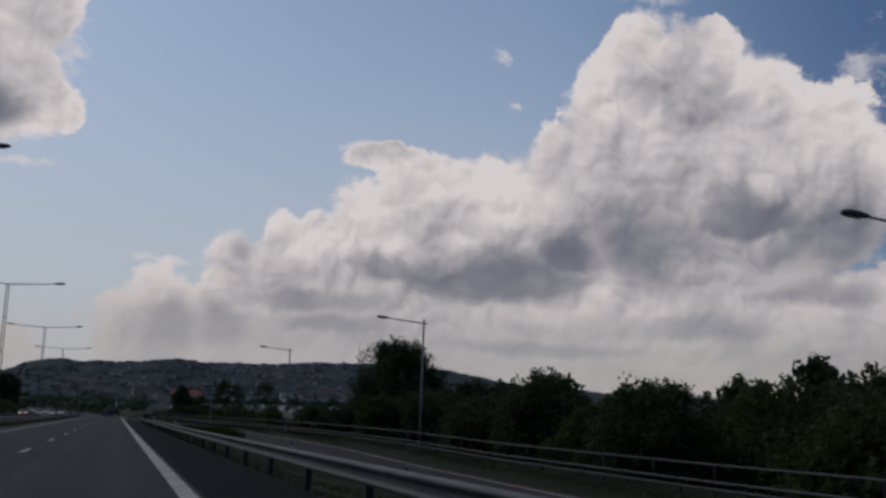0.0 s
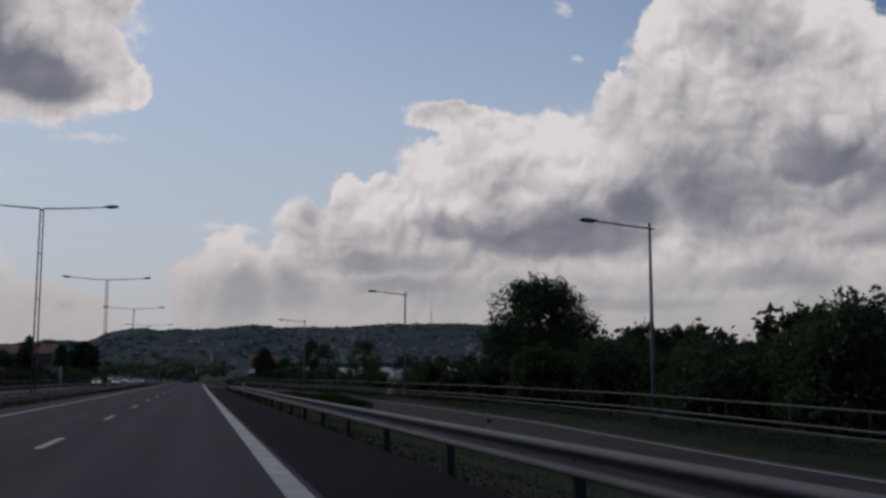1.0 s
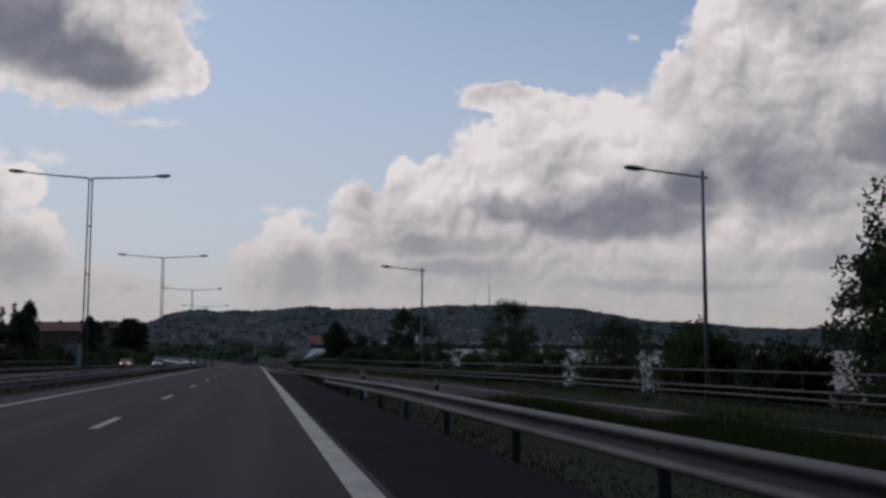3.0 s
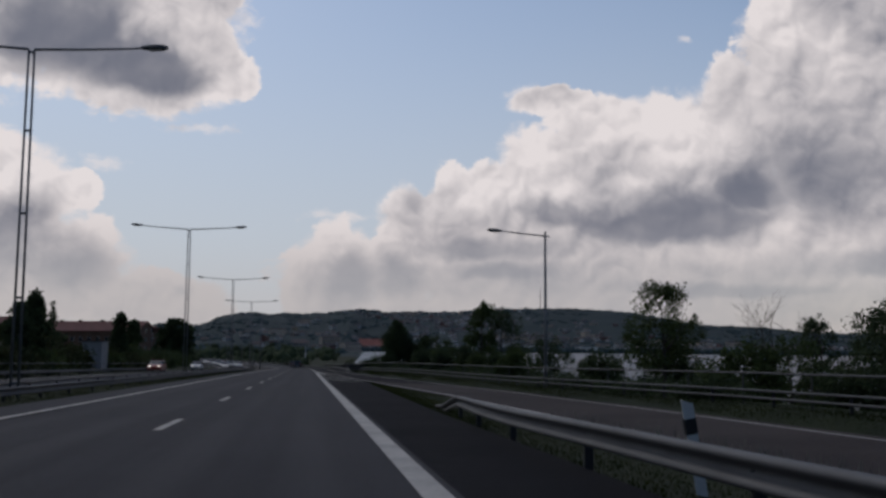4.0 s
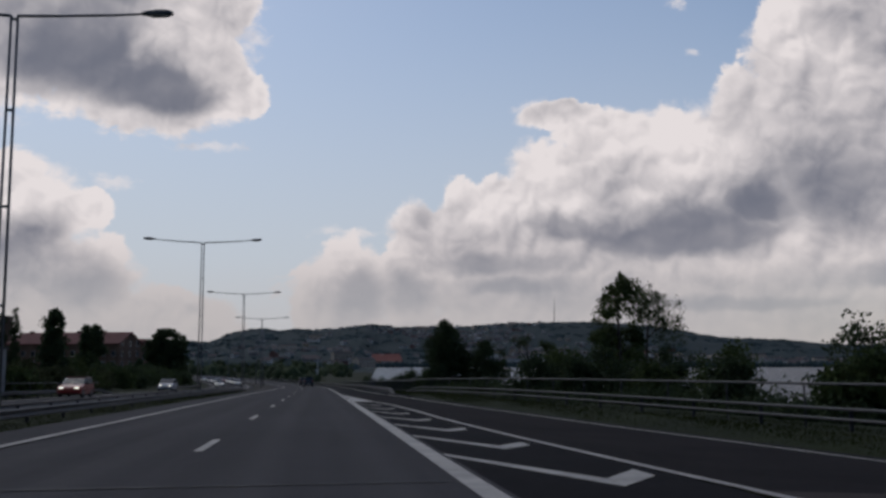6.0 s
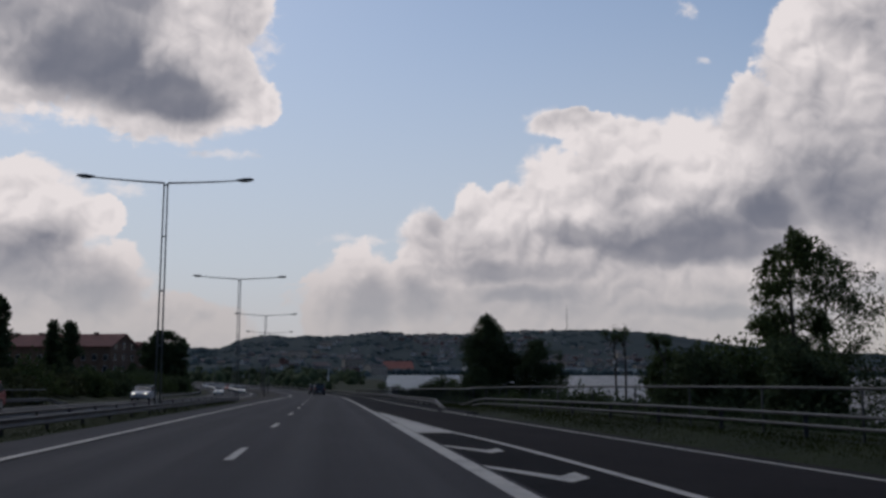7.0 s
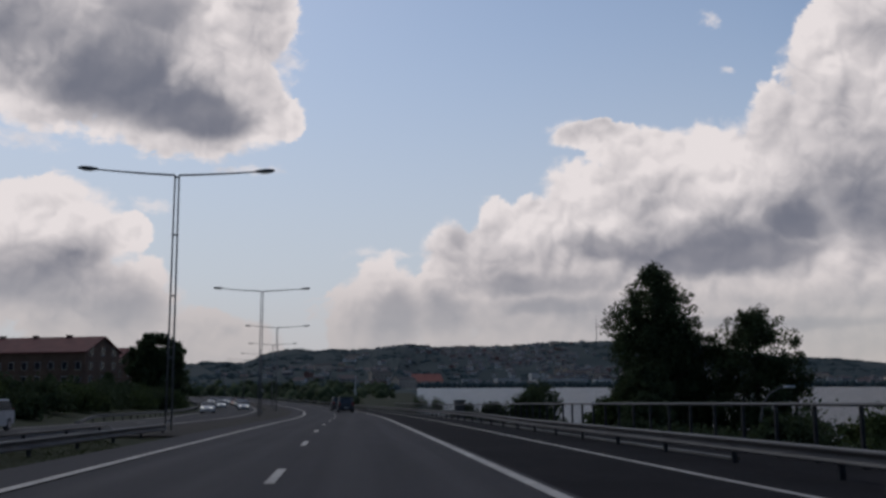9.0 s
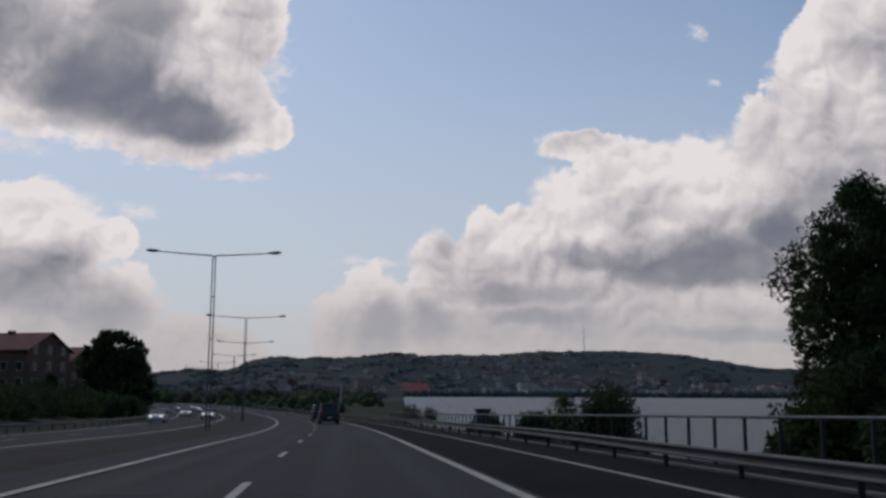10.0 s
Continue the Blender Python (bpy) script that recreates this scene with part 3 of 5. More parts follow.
def median_lamp():
    H = 11.6
    lamp = thing("street_lamp", "tall two-legged steel street lamp with twin arms in the median", "street lamp", "double street lamps")
    for sx in (-1, 1):
        part("leg", Shape().tube([(sx * 0.13, 0, -0.6), (sx * 0.09, 0, H)], [0.046, 0.04], 8).mesh("leg", POLE, True), lamp)
        pts = [(sx * 0.1, 0, H), (sx * 1.4, 0, H + 0.06), (sx * 2.8, 0, H + 0.15), (sx * 3.6, 0, H + 0.22)]
        part("arm", Shape().tube(pts, [0.05, 0.045, 0.04, 0.035], 8).mesh("arm", POLE, True), lamp)
        lamp_head(lamp, pose(sx * 3.55, 0, H + 0.23, 0, 4, 180 if sx > 0 else 0))
    for z in (0.4, 3.2, 6.0, 8.8, 11.5):
        w = 0.13 - 0.04 * z / H
        part("crosspiece", Shape().box(-w, w, -0.03, 0.03, z - 0.04, z + 0.04, 0.01).mesh("crosspiece", POLE), lamp)
    return lamp


first = median_lamp()
for k in range(-3, 12):
    y = (116.6, 160.5, 204.4, 250.5, 294.2, 339.7)[k - 1] if 1 <= k <= 6 else 71.9 + 44.65 * k
    m = pose(-7.0 + bend(y) - 0.3 * smooth(250, 340, y), y, road_z(y), 0, 0, math.degrees(math.atan2(max(0, y - 320) / 900.0, 1)))
    if k == -3:
        first.matrix_world = m
    else:
        copy_thing(first, m)


def roadside_lamp():
    H = 9.6
    lamp = thing("street_lamp", "tall slim steel street lamp with one arm behind the guardrail", "street lamp", "single street lamps")
    part("pole", Shape().tube([(0, 0, -1.5), (0, 0, 4), (0, 0, H)], [0.11, 0.09, 0.065], 10).mesh("pole", POLE, True), lamp)
    part("arm", Shape().tube([(0.25, 0, H - 0.28), (-1.2, 0, H - 0.16), (-2.6, 0, H - 0.02)], [0.045, 0.042, 0.036], 8).mesh("arm", POLE, True), lamp)
    lamp_head(lamp, pose(-2.55, 0, H - 0.02, 0, 4, 0))
    return lamp


first = roadside_lamp()
for k, (x, y, top) in enumerate(((24.0, 6.0, 9.6), (23.9, 50.4, 8.45), (22.7, 94.5, 8.85), (20.9, 139.9, 8.7), (16.2, 181.6, 7.7))):
    m = pose(x, y, top - 9.6)
    if k == 0:
        first.matrix_world = m
    else:
        copy_thing(first, m)

# ---------------------------------------------------------------- trees and bushes

BARK = material("bark", (0.030, 0.024, 0.019), (0.070, 0.058, 0.046), 3.0, 0.95, bump=0.6)
LEAF = material("leaves", (0.040, 0.058, 0.022), (0.084, 0.108, 0.040), 0.6, 0.75, bump=0.0, spec=0.05, per_island=0.35, translucent=0.35)
LEAF_DARK = material("dark_leaves", (0.036, 0.051, 0.027), (0.074, 0.096, 0.044), 0.6, 0.75, bump=0.0, spec=0.05, per_island=0.35, translucent=0.3)
LEAF_OLIVE = material("olive_leaves", (0.040, 0.048, 0.020), (0.085, 0.090, 0.040), 0.6, 0.8, bump=0.0, spec=0.06, per_island=0.3, translucent=0.2)


def leaf_mesh(name, centres, size, mat, rng, squash=1.0):
    """One small folded blade for each centre, turned at random."""
    k = len(centres)
    u = rng.normal(size=(k, 3))
    u /= np.linalg.norm(u, axis=1)[:, None]
    w = rng.normal(size=(k, 3))
    w[:, 2] *= squash
    w -= u * np.sum(u * w, axis=1)[:, None]
    w /= np.linalg.norm(w, axis=1)[:, None] + 1e-9
    s = size * rng.uniform(0.6, 1.35, size=(k, 1))
    verts = np.stack([centres - u * s, centres + w * s * 0.5, centres + u * s, centres - w * s * 0.5], axis=1).reshape(-1, 3)
    me = bpy.data.meshes.new(name)
    me.vertices.add(4 * k)
    me.vertices.foreach_set("co", verts.ravel())
    me.loops.add(4 * k)
    me.loops.foreach_set("vertex_index", np.arange(4 * k, dtype=np.int32))
    me.polygons.add(k)
    me.polygons.foreach_set("loop_start", np.arange(0, 4 * k, 4, dtype=np.int32))
    me.materials.append(mat)
    me.update(calc_edges=True)
    return me


def outline(form, t):
    """Relative half width of a crown at the height t (0 bottom, 1 top)."""
    if form == "column":
        return 0.55 + 0.45 * math.sin(math.pi * min(1, t * 1.1 + 0.1)) if t < 0.85 else max(0.08, 0.75 * (1 - t) / 0.15)
    if form == "cone":
        return max(0.05, (1 - t) ** 0.95) * (0.75 + 0.25 * min(1, t * 6))
    if form == "egg":
        return min(1.0, (max(0.0, 1 - t) * 3.4) ** 0.65) * (0.9 + 0.1 * math.sin(7 * t)) + 0.04
    if form == "bush":
        return math.sqrt(max(0.02, 1 - t * t)) * (0.92 + 0.08 * math.sin(9 * t))
    return math.sqrt(max(0.03, 1 - (2 * t - 0.86) ** 2 / 1.32)) if t < 1 else 0.15


def tree(name, label, x, y, top, width, form="round", seed=1, clear=0.16, leaves=5000, clumps=90, leaf=0.26, mat=LEAF, depth=None, base=None, spread=0.11, lean=0.0, group=""):
    """A trunk with limbs that reach into clumps of leaves. top is the height of the tip in the place, width the crown's."""
    rng = np.random.default_rng(seed)
    z0 = (ground_z(x, y) if base is None else base) - 0.1
    H, R = top - z0, width / 2
    ob = thing(name, label, "bush" if name == "bush" else "tree", group, at=pose(x, y, z0))
    wood = Shape()
    r0 = max(0.05, 0.018 * H + 0.012 * R)
    trunk, pts = [], []
    for i in range(8):
        t = i / 7
        trunk.append(Vector((lean * H * t * t + 0.02 * H * math.sin(3 * t + seed), 0.015 * H * math.cos(4 * t + seed), t * H * (0.9 if form != "bush" else 0.5))))
    if form != "bush":
        wood.tube(trunk, [r0 * (1 - 0.9 * i / 7) + 0.01 for i in range(8)], 7)
    centres = []
    for c in range(clumps):
        t = rng.uniform(0, 1) ** 0.85
        reach = outline(form, t) * R
        a = rng.uniform(0, 2 * math.pi)
        rad = reach * math.sqrt(rng.uniform(0.12, 1.0)) * rng.uniform(0.82, 1.08)
        z = clear * H + t * (1 - clear) * H * 0.97
        tip = Vector((math.cos(a) * rad + lean * H * t * t, math.sin(a) * rad * (depth or 1.0), z))
        centres.append(tip)
        if c % 3 == 0:
            s = min(0.9, max(0.05, (z - rad * 0.75) / (0.9 * H)))
            i = min(6, int(s * 7))
            start = trunk[i].lerp(trunk[i + 1], s * 7 - i) if form != "bush" else Vector((0, 0, 0.05))
            mid = start.lerp(tip, 0.5) + Vector((0, 0, 0.06 * rad))
            wood.tube([start, mid, tip], [r0 * 0.35 * (1 - 0.8 * s) + 0.008, r0 * 0.2 + 0.006, 0.006], 4)
    if wood.v:
        part("trunk" if form != "bush" else "stem", wood.mesh("trunk", BARK, True), ob)
    if leaves:
        per = leaves // clumps
        pts = []

        def tuft(at, size, count, tall=0.75):
            ball = rng.normal(size=(count, 3))
            ball *= (rng.uniform(0, 1, size=(count, 1)) ** 0.55 * 1.7) / np.linalg.norm(ball, axis=1)[:, None]
            pts.append(np.array(at) + ball * size * np.array((1, 1, tall)))

        for c in centres:
            size = R * spread * rng.uniform(0.55, 1.5) + 0.1
            tuft(c, size, int(per * 0.72))
            out = Vector((c.x, c.y, 0.6 * (c.z - 0.45 * H)))
            out = out.normalized() if out.length > 0.01 else Vector((0, 0, 1))
            for k in range(2):  # sprays that stand out beyond the clump
                way_out = (out + Vector(rng.normal(size=3) * 0.55)).normalized()
                tuft(c + way_out * size * rng.uniform(0.8, 1.5), size * rng.uniform(0.25, 0.5), int(per * 0.14), 1.1)
        outer = sum(len(p) for p in pts)
        if clear < 0.06:  # the shaded inside of a crown that reaches the ground
            for k in range(clumps // 2):
                t = rng.uniform(0.0, 0.72)
                rad, a = outline(form, t) * R * 0.72 * math.sqrt(rng.uniform(0, 1)), rng.uniform(0, 2 * math.pi)
                tuft((math.cos(a) * rad, math.sin(a) * rad * (depth or 1.0), clear * H + t * (1 - clear) * H), R * 0.16 + 0.1, max(6, per // 3))
        pts = np.concatenate(pts)
        sizes = np.where(np.arange(len(pts)) < outer, leaf, leaf * 2.0)
        keep = pts[:, 2] > 0.02 * H
        part("crown" if form != "bush" else "foliage", leaf_mesh("crown", pts[keep], sizes[keep][:, None], mat, rng), ob)
    return ob


# right of the slip road: a dense belt of wood, then single trees before the lake
tree("tree", "low spreading dark tree beside the large one", 38.4, 141.5, 6.0, 7.5, seed=5, clear=0.02, leaves=14000, clumps=90, leaf=0.14, mat=LEAF_DARK, spread=0.14)
BROAD = "dark green broadleaf tree behind the guardrail"
tree("tree", "large dense broadleaf tree with a rounded dark crown", 34.2, 139.5, 9.7, 13.0, seed=3, clear=0.03, leaves=48000, clumps=260, leaf=0.15, mat=LEAF_DARK, spread=0.1)
tree("tree", "dark broadleaf tree with ragged top behind the lamp", 44.5, 131.5, 5.4, 8.0, seed=4, clear=0.1, leaves=18000, clumps=110, leaf=0.14, mat=LEAF_DARK)
rng = random.Random(11)
for k in range(27):
    y = 34 + k * 4.0 + rng.uniform(-1, 1)
    x = rng.uniform(27.5, 31) + (3 if k % 2 else 0) + (5.5 if k % 5 == 3 else 0)
    top = 3.9 + rng.uniform(-0.8, 0.8) + (0.9 if k % 6 == 2 else 0) - 0.018 * (y - 60)
    tree("tree", BROAD, x, y, top, rng.uniform(6.0, 8.5), seed=20 + k, clear=0.03, leaves=12000, clumps=100, leaf=0.14, mat=LEAF_DARK if k % 3 else LEAF, spread=0.15, group="belt of roadside trees")
for k in range(9):
    y = 40 + k * 11.0
    tree("tree", BROAD, 40 + rng.uniform(-2, 3), y, 4.8 + rng.uniform(-0.8, 1.0) - 0.012 * (y - 60), 9, seed=60 + k, clear=0.03, leaves=5000, clumps=70, leaf=0.34, mat=LEAF_DARK, spread=0.14, group="belt of roadside trees")
for k, (x, y, top, w) in enumerate(((26, 118, 3.2, 5), (25.5, 126, 2.2, 4.5), (27, 131, 1.4, 4.5), (27.5, 145, 1.2, 4.5), (26, 150, 1.6, 5), (36, 172, 2.8, 6))):
    tree("tree", "low dark broadleaf tree behind the guardrail", x, y, top, w, seed=80 + k, clear=0.04, leaves=6000, clumps=80, leaf=0.16, mat=LEAF_DARK if k % 2 else LEAF, spread=0.14, group="belt of roadside trees")
tree("tree", "slim open-crowned tree with trunk showing, before the lake", 24.8, 185.6, 4.75, 4.7, seed=101, clear=0.34, leaves=9000, clumps=40, leaf=0.085, spread=0.17)
tree("tree", "leafy tree with two heads in front of the lake", 24.4, 245.0, 6.4, 4.4, seed=103, clear=0.16, leaves=16000, clumps=52, leaf=0.10, spread=0.16)
tree("tree", "broad leafy tree with open branches before the lake", 27.4, 247.5, 5.2, 6.8, seed=104, clear=0.1, leaves=15000, clumps=64, leaf=0.09, mat=LEAF_DARK, spread=0.14)
tree("tree", "tall ragged dark birch beside the railing", 19.2, 306.2, 5.3, 5.8, form="egg", seed=105, clear=0.02, leaves=40000, clumps=190, leaf=0.085, mat=LEAF_DARK, spread=0.13)
tree("tree", "dark upright tree leaning against the birch", 20.7, 307.5, 4.4, 4.2, form="egg", seed=107, clear=0.03, leaves=14000, clumps=80, leaf=0.085, mat=LEAF_DARK, spread=0.14)
tree("tree", "dark bushy tree with ragged outline beside the birch", 24.4, 304.0, 2.5, 5.2, form="egg", seed=106, clear=0.03, leaves=24000, clumps=120, leaf=0.085, mat=LEAF_DARK, spread=0.13)
tree("tree", "small pointed dark tree at the edge of the group", 27.0, 304.5, 1.2, 2.8, form="egg", seed=112, clear=0.03, leaves=7000, clumps=46, leaf=0.085, mat=LEAF_DARK, spread=0.17)
tree("tree", "low dark bushy tree between the tall ones", 22.2, 306.0, 1.2, 5.0, seed=110, clear=0.02, leaves=13000, clumps=80, leaf=0.09, mat=LEAF_DARK, spread=0.14)
tree("tree", "low dark bushy tree between the tall ones", 17.6, 303.5, -0.6, 4.4, seed=111, clear=0.02, leaves=10000, clumps=70, leaf=0.09, mat=LEAF_DARK, spread=0.14)


def bare_tree(label, x, y, top, width, fork, seed, leaves=0, stems=1):
    """A tree with hardly any leaves: stems that fork again and again into thin upright twigs."""
    rng = np.random.default_rng(seed)
    z0 = ground_z(x, y) - 0.1
    H = top - z0
    ob = thing("tree", label, "tree", at=pose(x, y, z0))
    wood, tips = Shape(), []

    def grow(start, way, length, radius, depth):
        mid = start + way * length * 0.5 + Vector(rng.normal(size=3) * 0.04 * length)
        end = start + way * length
        wood.tube([start, mid, end], [radius, radius * 0.8, radius * 0.6], 5 if depth > 2 else 3)
        if depth == 0:
            tips.append(end)
            return
        for k in range(3 if depth > 1 else 4):
            side = Vector(rng.normal(size=3))
            side.z *= 0.3
            turn = (way + side * 0.34 * width / 3.0 + Vector((0, 0, 0.22))).normalized()
            at = start.lerp(end, rng.uniform(0.55, 1.0) if k else 1.0)
            grow(at, turn, length * rng.uniform(0.55, 0.8), radius * 0.55, depth - 1)

    for k in range(stems):
        foot = Vector((0.5 * (k - (stems - 1) / 2), 0, 0))
        lean = Vector((0.05 * (k - (stems - 1) / 2), 0, 1)).normalized()
        neck = foot + lean * H * fork
        wood.tube([foot, foot.lerp(neck, 0.5) + Vector((0.04, 0, 0)), neck], [0.10, 0.08, 0.07], 7)
        grow(neck, lean, H * (1 - fork) * 0.36, 0.075, 4)
    part("trunk", wood.mesh("trunk", BARK, True), ob)
    if leaves:
        picks = rng.integers(0, len(tips), leaves)
        pts = np.array([tips[i] for i in picks]) + rng.normal(size=(leaves, 3)) * 0.12
        part("crown", leaf_mesh("crown", pts, 0.07, LEAF, rng), ob, "sparse withered leaves")
    return ob


for x, y, top, w, seed in ((26.0, 163.0, 2.7, 4.4, 120), (31.2, 171.5, 2.5, 4.2, 121), (28.6, 158.0, 1.9, 3.4, 122)):
    tree("tree", "slender open tree with lake showing through its branches", x, y, top, w, seed=seed, clear=0.32, leaves=4200, clumps=28, leaf=0.085, spread=0.17, mat=LEAF_DARK, group="open lakeside trees")
bare_tree("bare dead tree with thin upright branches", 34.3, 189.3, 5.6, 5.0, 0.30, 102, stems=2)
bare_tree("thin nearly bare tree with twin trunks by the lake", 20.4, 261.0, 2.5, 3.2, 0.55, 108, 700, stems=2)
bare_tree("thin nearly bare tree with a small flat crown", 22.0, 257.2, 1.9, 3.2, 0.55, 109, 900)
for x, y, top, w in ((26.6, 188.5, 1.5, 5.0), (36.8, 188, 3.2, 3.4)):
    tree("tree", "low dense broadleaf tree on the lakeside bank", x, y, top, w, seed=int(x * 7), clear=0.0, leaves=9000, clumps=70, leaf=0.10, mat=LEAF_DARK, spread=0.16, group="lakeside bushes")
for k, (x, y, top, w) in enumerate(((24, 172.5, 1.0, 4.5), (21.5, 540, -6.0, 7.0), (27.0, 546, -7.0, 6.0), (31, 181, 1.4, 5), (24, 212, 1.6, 4.5), (20.5, 218, -0.2, 3.2), (19.5, 205.5, 0.0, 3.6), (26, 202, 0.6, 4.5), (24, 197, 0.2, 4),
                                 (20.5, 228, -0.4, 3.4), (25, 236, -0.4, 4), (25, 260, 0.2, 5.5), (22.6, 258.6, 0.4, 4.4), (27.0, 167.0, 0.3, 5.0), (29.5, 160.0, 0.2, 5.0), (27, 253, 0.0, 4), (17.2, 331, -2.0, 5.0), (14.4, 322.5, -2.5, 3.6), (24, 372, -2.6, 5), (13.5, 292, -3.4, 2.2), (15, 281, -2.9, 2.4), (16.4, 277, -2.6, 2.6), (14, 338, -3.7, 3), (13, 352, -4.2, 3), (15.4, 303, -2.8, 3.2), (16.6, 300, -2.4, 3.0), (15.6, 236, 0.1, 4.0), (18.2, 238, 0.4, 4.6), (21.5, 240, 0.5, 4.6), (17.2, 231, -0.2, 3.6), (24.0, 226, 0.6, 4.4))):
    tree("bush", "dark leafy bush on the bank above the lake", x, y, top, w, form="bush" if top < 0.5 else "round", seed=130 + k, clear=0.0, leaves=4600, clumps=60, leaf=0.11, mat=LEAF_DARK if k % 3 else LEAF, spread=0.16, group="lakeside bushes")

rng = random.Random(29)
for k in range(20):
    y = 166 + k * 6.4 + rng.uniform(-2, 2)
    x = min(rail_out(y) + rng.uniform(3.4, 5.6), 19.5) if y < 255 else 13.5 + rng.uniform(0, 3)
    tree("bush", "low dark shrub on the bank behind the rails", x, y, road_z(y) - (verge_drop(y) if y < 255 else 0.5) + rng.uniform(-0.3, 0.5), rng.uniform(3.4, 5.6), form="bush", seed=300 + k, clear=0.0, leaves=3800, clumps=50, leaf=0.1, mat=LEAF_DARK, spread=0.2, group="lakeside bushes")

# left of the oncoming lanes: poplars, hedges and one great round tree
CYPRESS = "narrow dark columnar tree behind the far guardrail"
for k, (x, y, top, w) in enumerate(((-28, 290, 5.8, 3.0), (-34, 337.4, 5.8, 3.2), (-73, 425, 13.4, 3.4), (-26.0, 232, 6.2, 2.6), (-24.8, 223, 4.6, 2.8), (-29, 246, 4.9, 2.2), (-32, 322, 5.0, 2.4), (-27, 195, 6.8, 3.0), (-78, 430, 12.6, 3.0))):
    tree("tree", CYPRESS, x, y, top, w, form="column", seed=160 + k, clear=0.03, leaves=4200, clumps=70, leaf=0.2, mat=LEAF_DARK, spread=0.2, group="columnar trees")
for x, y, top, w in ((-54.0, 430, -0.2, 2.6), (-43.8, 430, 0.2, 3.4), (-48.5, 436, -2.0, 3.0)):
    tree("tree", "dark upright shrub in front of the brick house", x, y, top, w, form="column", seed=int(200 - x), clear=0.02, leaves=2600, clumps=50, leaf=0.2, mat=LEAF_DARK, spread=0.2, group="columnar trees")
tree("tree", "great round-crowned broadleaf tree beside the brick houses", -42.6, 465, 9.2, 13.0, seed=171, clear=0.05, leaves=12000, clumps=150, leaf=0.42, mat=LEAF_DARK, spread=0.1)
tree("tree", "round-crowned dark tree near the bend of the road", -50, 520, 5.0, 12.0, seed=172, clear=0.05, leaves=7000, clumps=110, leaf=0.45, mat=LEAF_DARK, spread=0.12)
for k, (x, y, top, w) in enumerate(((-36, 350, -1.2, 7), (-34, 366, -2.5, 6), (-38, 384, -2.0, 7), (-40, 404, -2.4, 7), (-42, 424, -2.6, 7), (-38, 440, -3.2, 7), (-33, 330, -0.8, 6), (-44, 300, 4.0, 9), (-46, 270, 5.5, 10), (-40, 240, 6.0, 9), (-40, 210, 6.5, 9), (-38, 180, 6.5, 9), (-37, 150, 7.0, 9), (-37, 120, 7.5, 9), (-38, 92, 8, 9), (-60, 340, 3.5, 10), (-36, 262, 3.0, 7), (-46, 455, -2.0, 7))):
    tree("tree", "dark broadleaf tree behind the hedges", x, y, top, w, seed=180 + k, clear=0.02, leaves=4200, clumps=70, leaf=0.34, mat=LEAF_DARK, spread=0.16, group="trees behind the hedges")
rng = random.Random(5)
for k in range(34):
    y = 60 + k * 8.4 + rng.uniform(-2, 2)
    x = -25.5 + rng.uniform(-2.5, 1.5) - (3 if y > 300 else 0)
    if y > 322:
        continue
    z = ground_z(x, y)
    tree("bush", "rounded olive-green bush on the slope", x, y, z + rng.uniform(1.6, 2.7) * (1.0 if y < 320 else 0.5), rng.uniform(4.5, 7.5) * (1.0 if y < 320 else 0.7), form="bush", seed=210 + k, clear=0.0, leaves=2200, clumps=46, leaf=0.2, mat=LEAF_OLIVE if k % 4 else LEAF, spread=0.2, group="bushes on the slope")

for k in range(22):
    y = 322 + k * 6.6 + rng.uniform(-2, 2)
    x = bend(y) - 25.5 - rng.uniform(0, 6) - (2.5 if k % 2 else 0)
    tree("bush", "dark green hedge bush below the brick houses", x, y, ground_z(x, y) + rng.uniform(1.6, 3.4), rng.uniform(5.0, 7.5), form="bush", seed=400 + k, clear=0.0, leaves=3000, clumps=46, leaf=0.17, mat=LEAF_DARK if k % 3 else LEAF, spread=0.2, group="hedge bushes")

# ---------------------------------------------------------------- buildings

BRICK = material("brown_brick", (0.085, 0.052, 0.036), (0.150, 0.092, 0.062), 0.5, 0.9, bump=0.4, grain=8.0)
ROOF_RED = material("red_roof_tiles", (0.115, 0.030, 0.027), (0.18, 0.05, 0.042), 0.6, 0.85, bump=0.4)
ROOF_TOWN = material("dull_brown_roofs", (0.085, 0.066, 0.063), (0.135, 0.10, 0.092), 0.1, 0.85, bump=0.2)
ROOF_DARK = material("dark_roof", (0.035, 0.033, 0.034), (0.07, 0.062, 0.06), 0.6, 0.85, bump=0.3)
ROOF_HALL = material("bright_red_roof", (0.30, 0.085, 0.055), (0.40, 0.13, 0.085), 0.1, 0.7, bump=0.2)
ROOF_PALE = material("pale_sheet_roof", (0.34, 0.34, 0.34), (0.46, 0.46, 0.46), 0.1, 0.6, bump=0.1)
TRIM = material("pale_trim", (0.40, 0.39, 0.36), (0.58, 0.56, 0.52), 1.0, 0.7, bump=0.1)
PANE = material("window_pane", (0.02, 0.024, 0.028), (0.035, 0.04, 0.045), 2.0, 0.12, bump=0.0)
# the red wall is greyed: distance haze is put into its colour
WALLS = [material("house_wall", tuple(0.8 * c for c in col), col, 0.08, 0.85, bump=0.1, per_object=0.25) for col in ((0.55, 0.54, 0.51), (0.17, 0.085, 0.072), (0.38, 0.33, 0.22), (0.28, 0.28, 0.28), (0.48, 0.40, 0.32))]


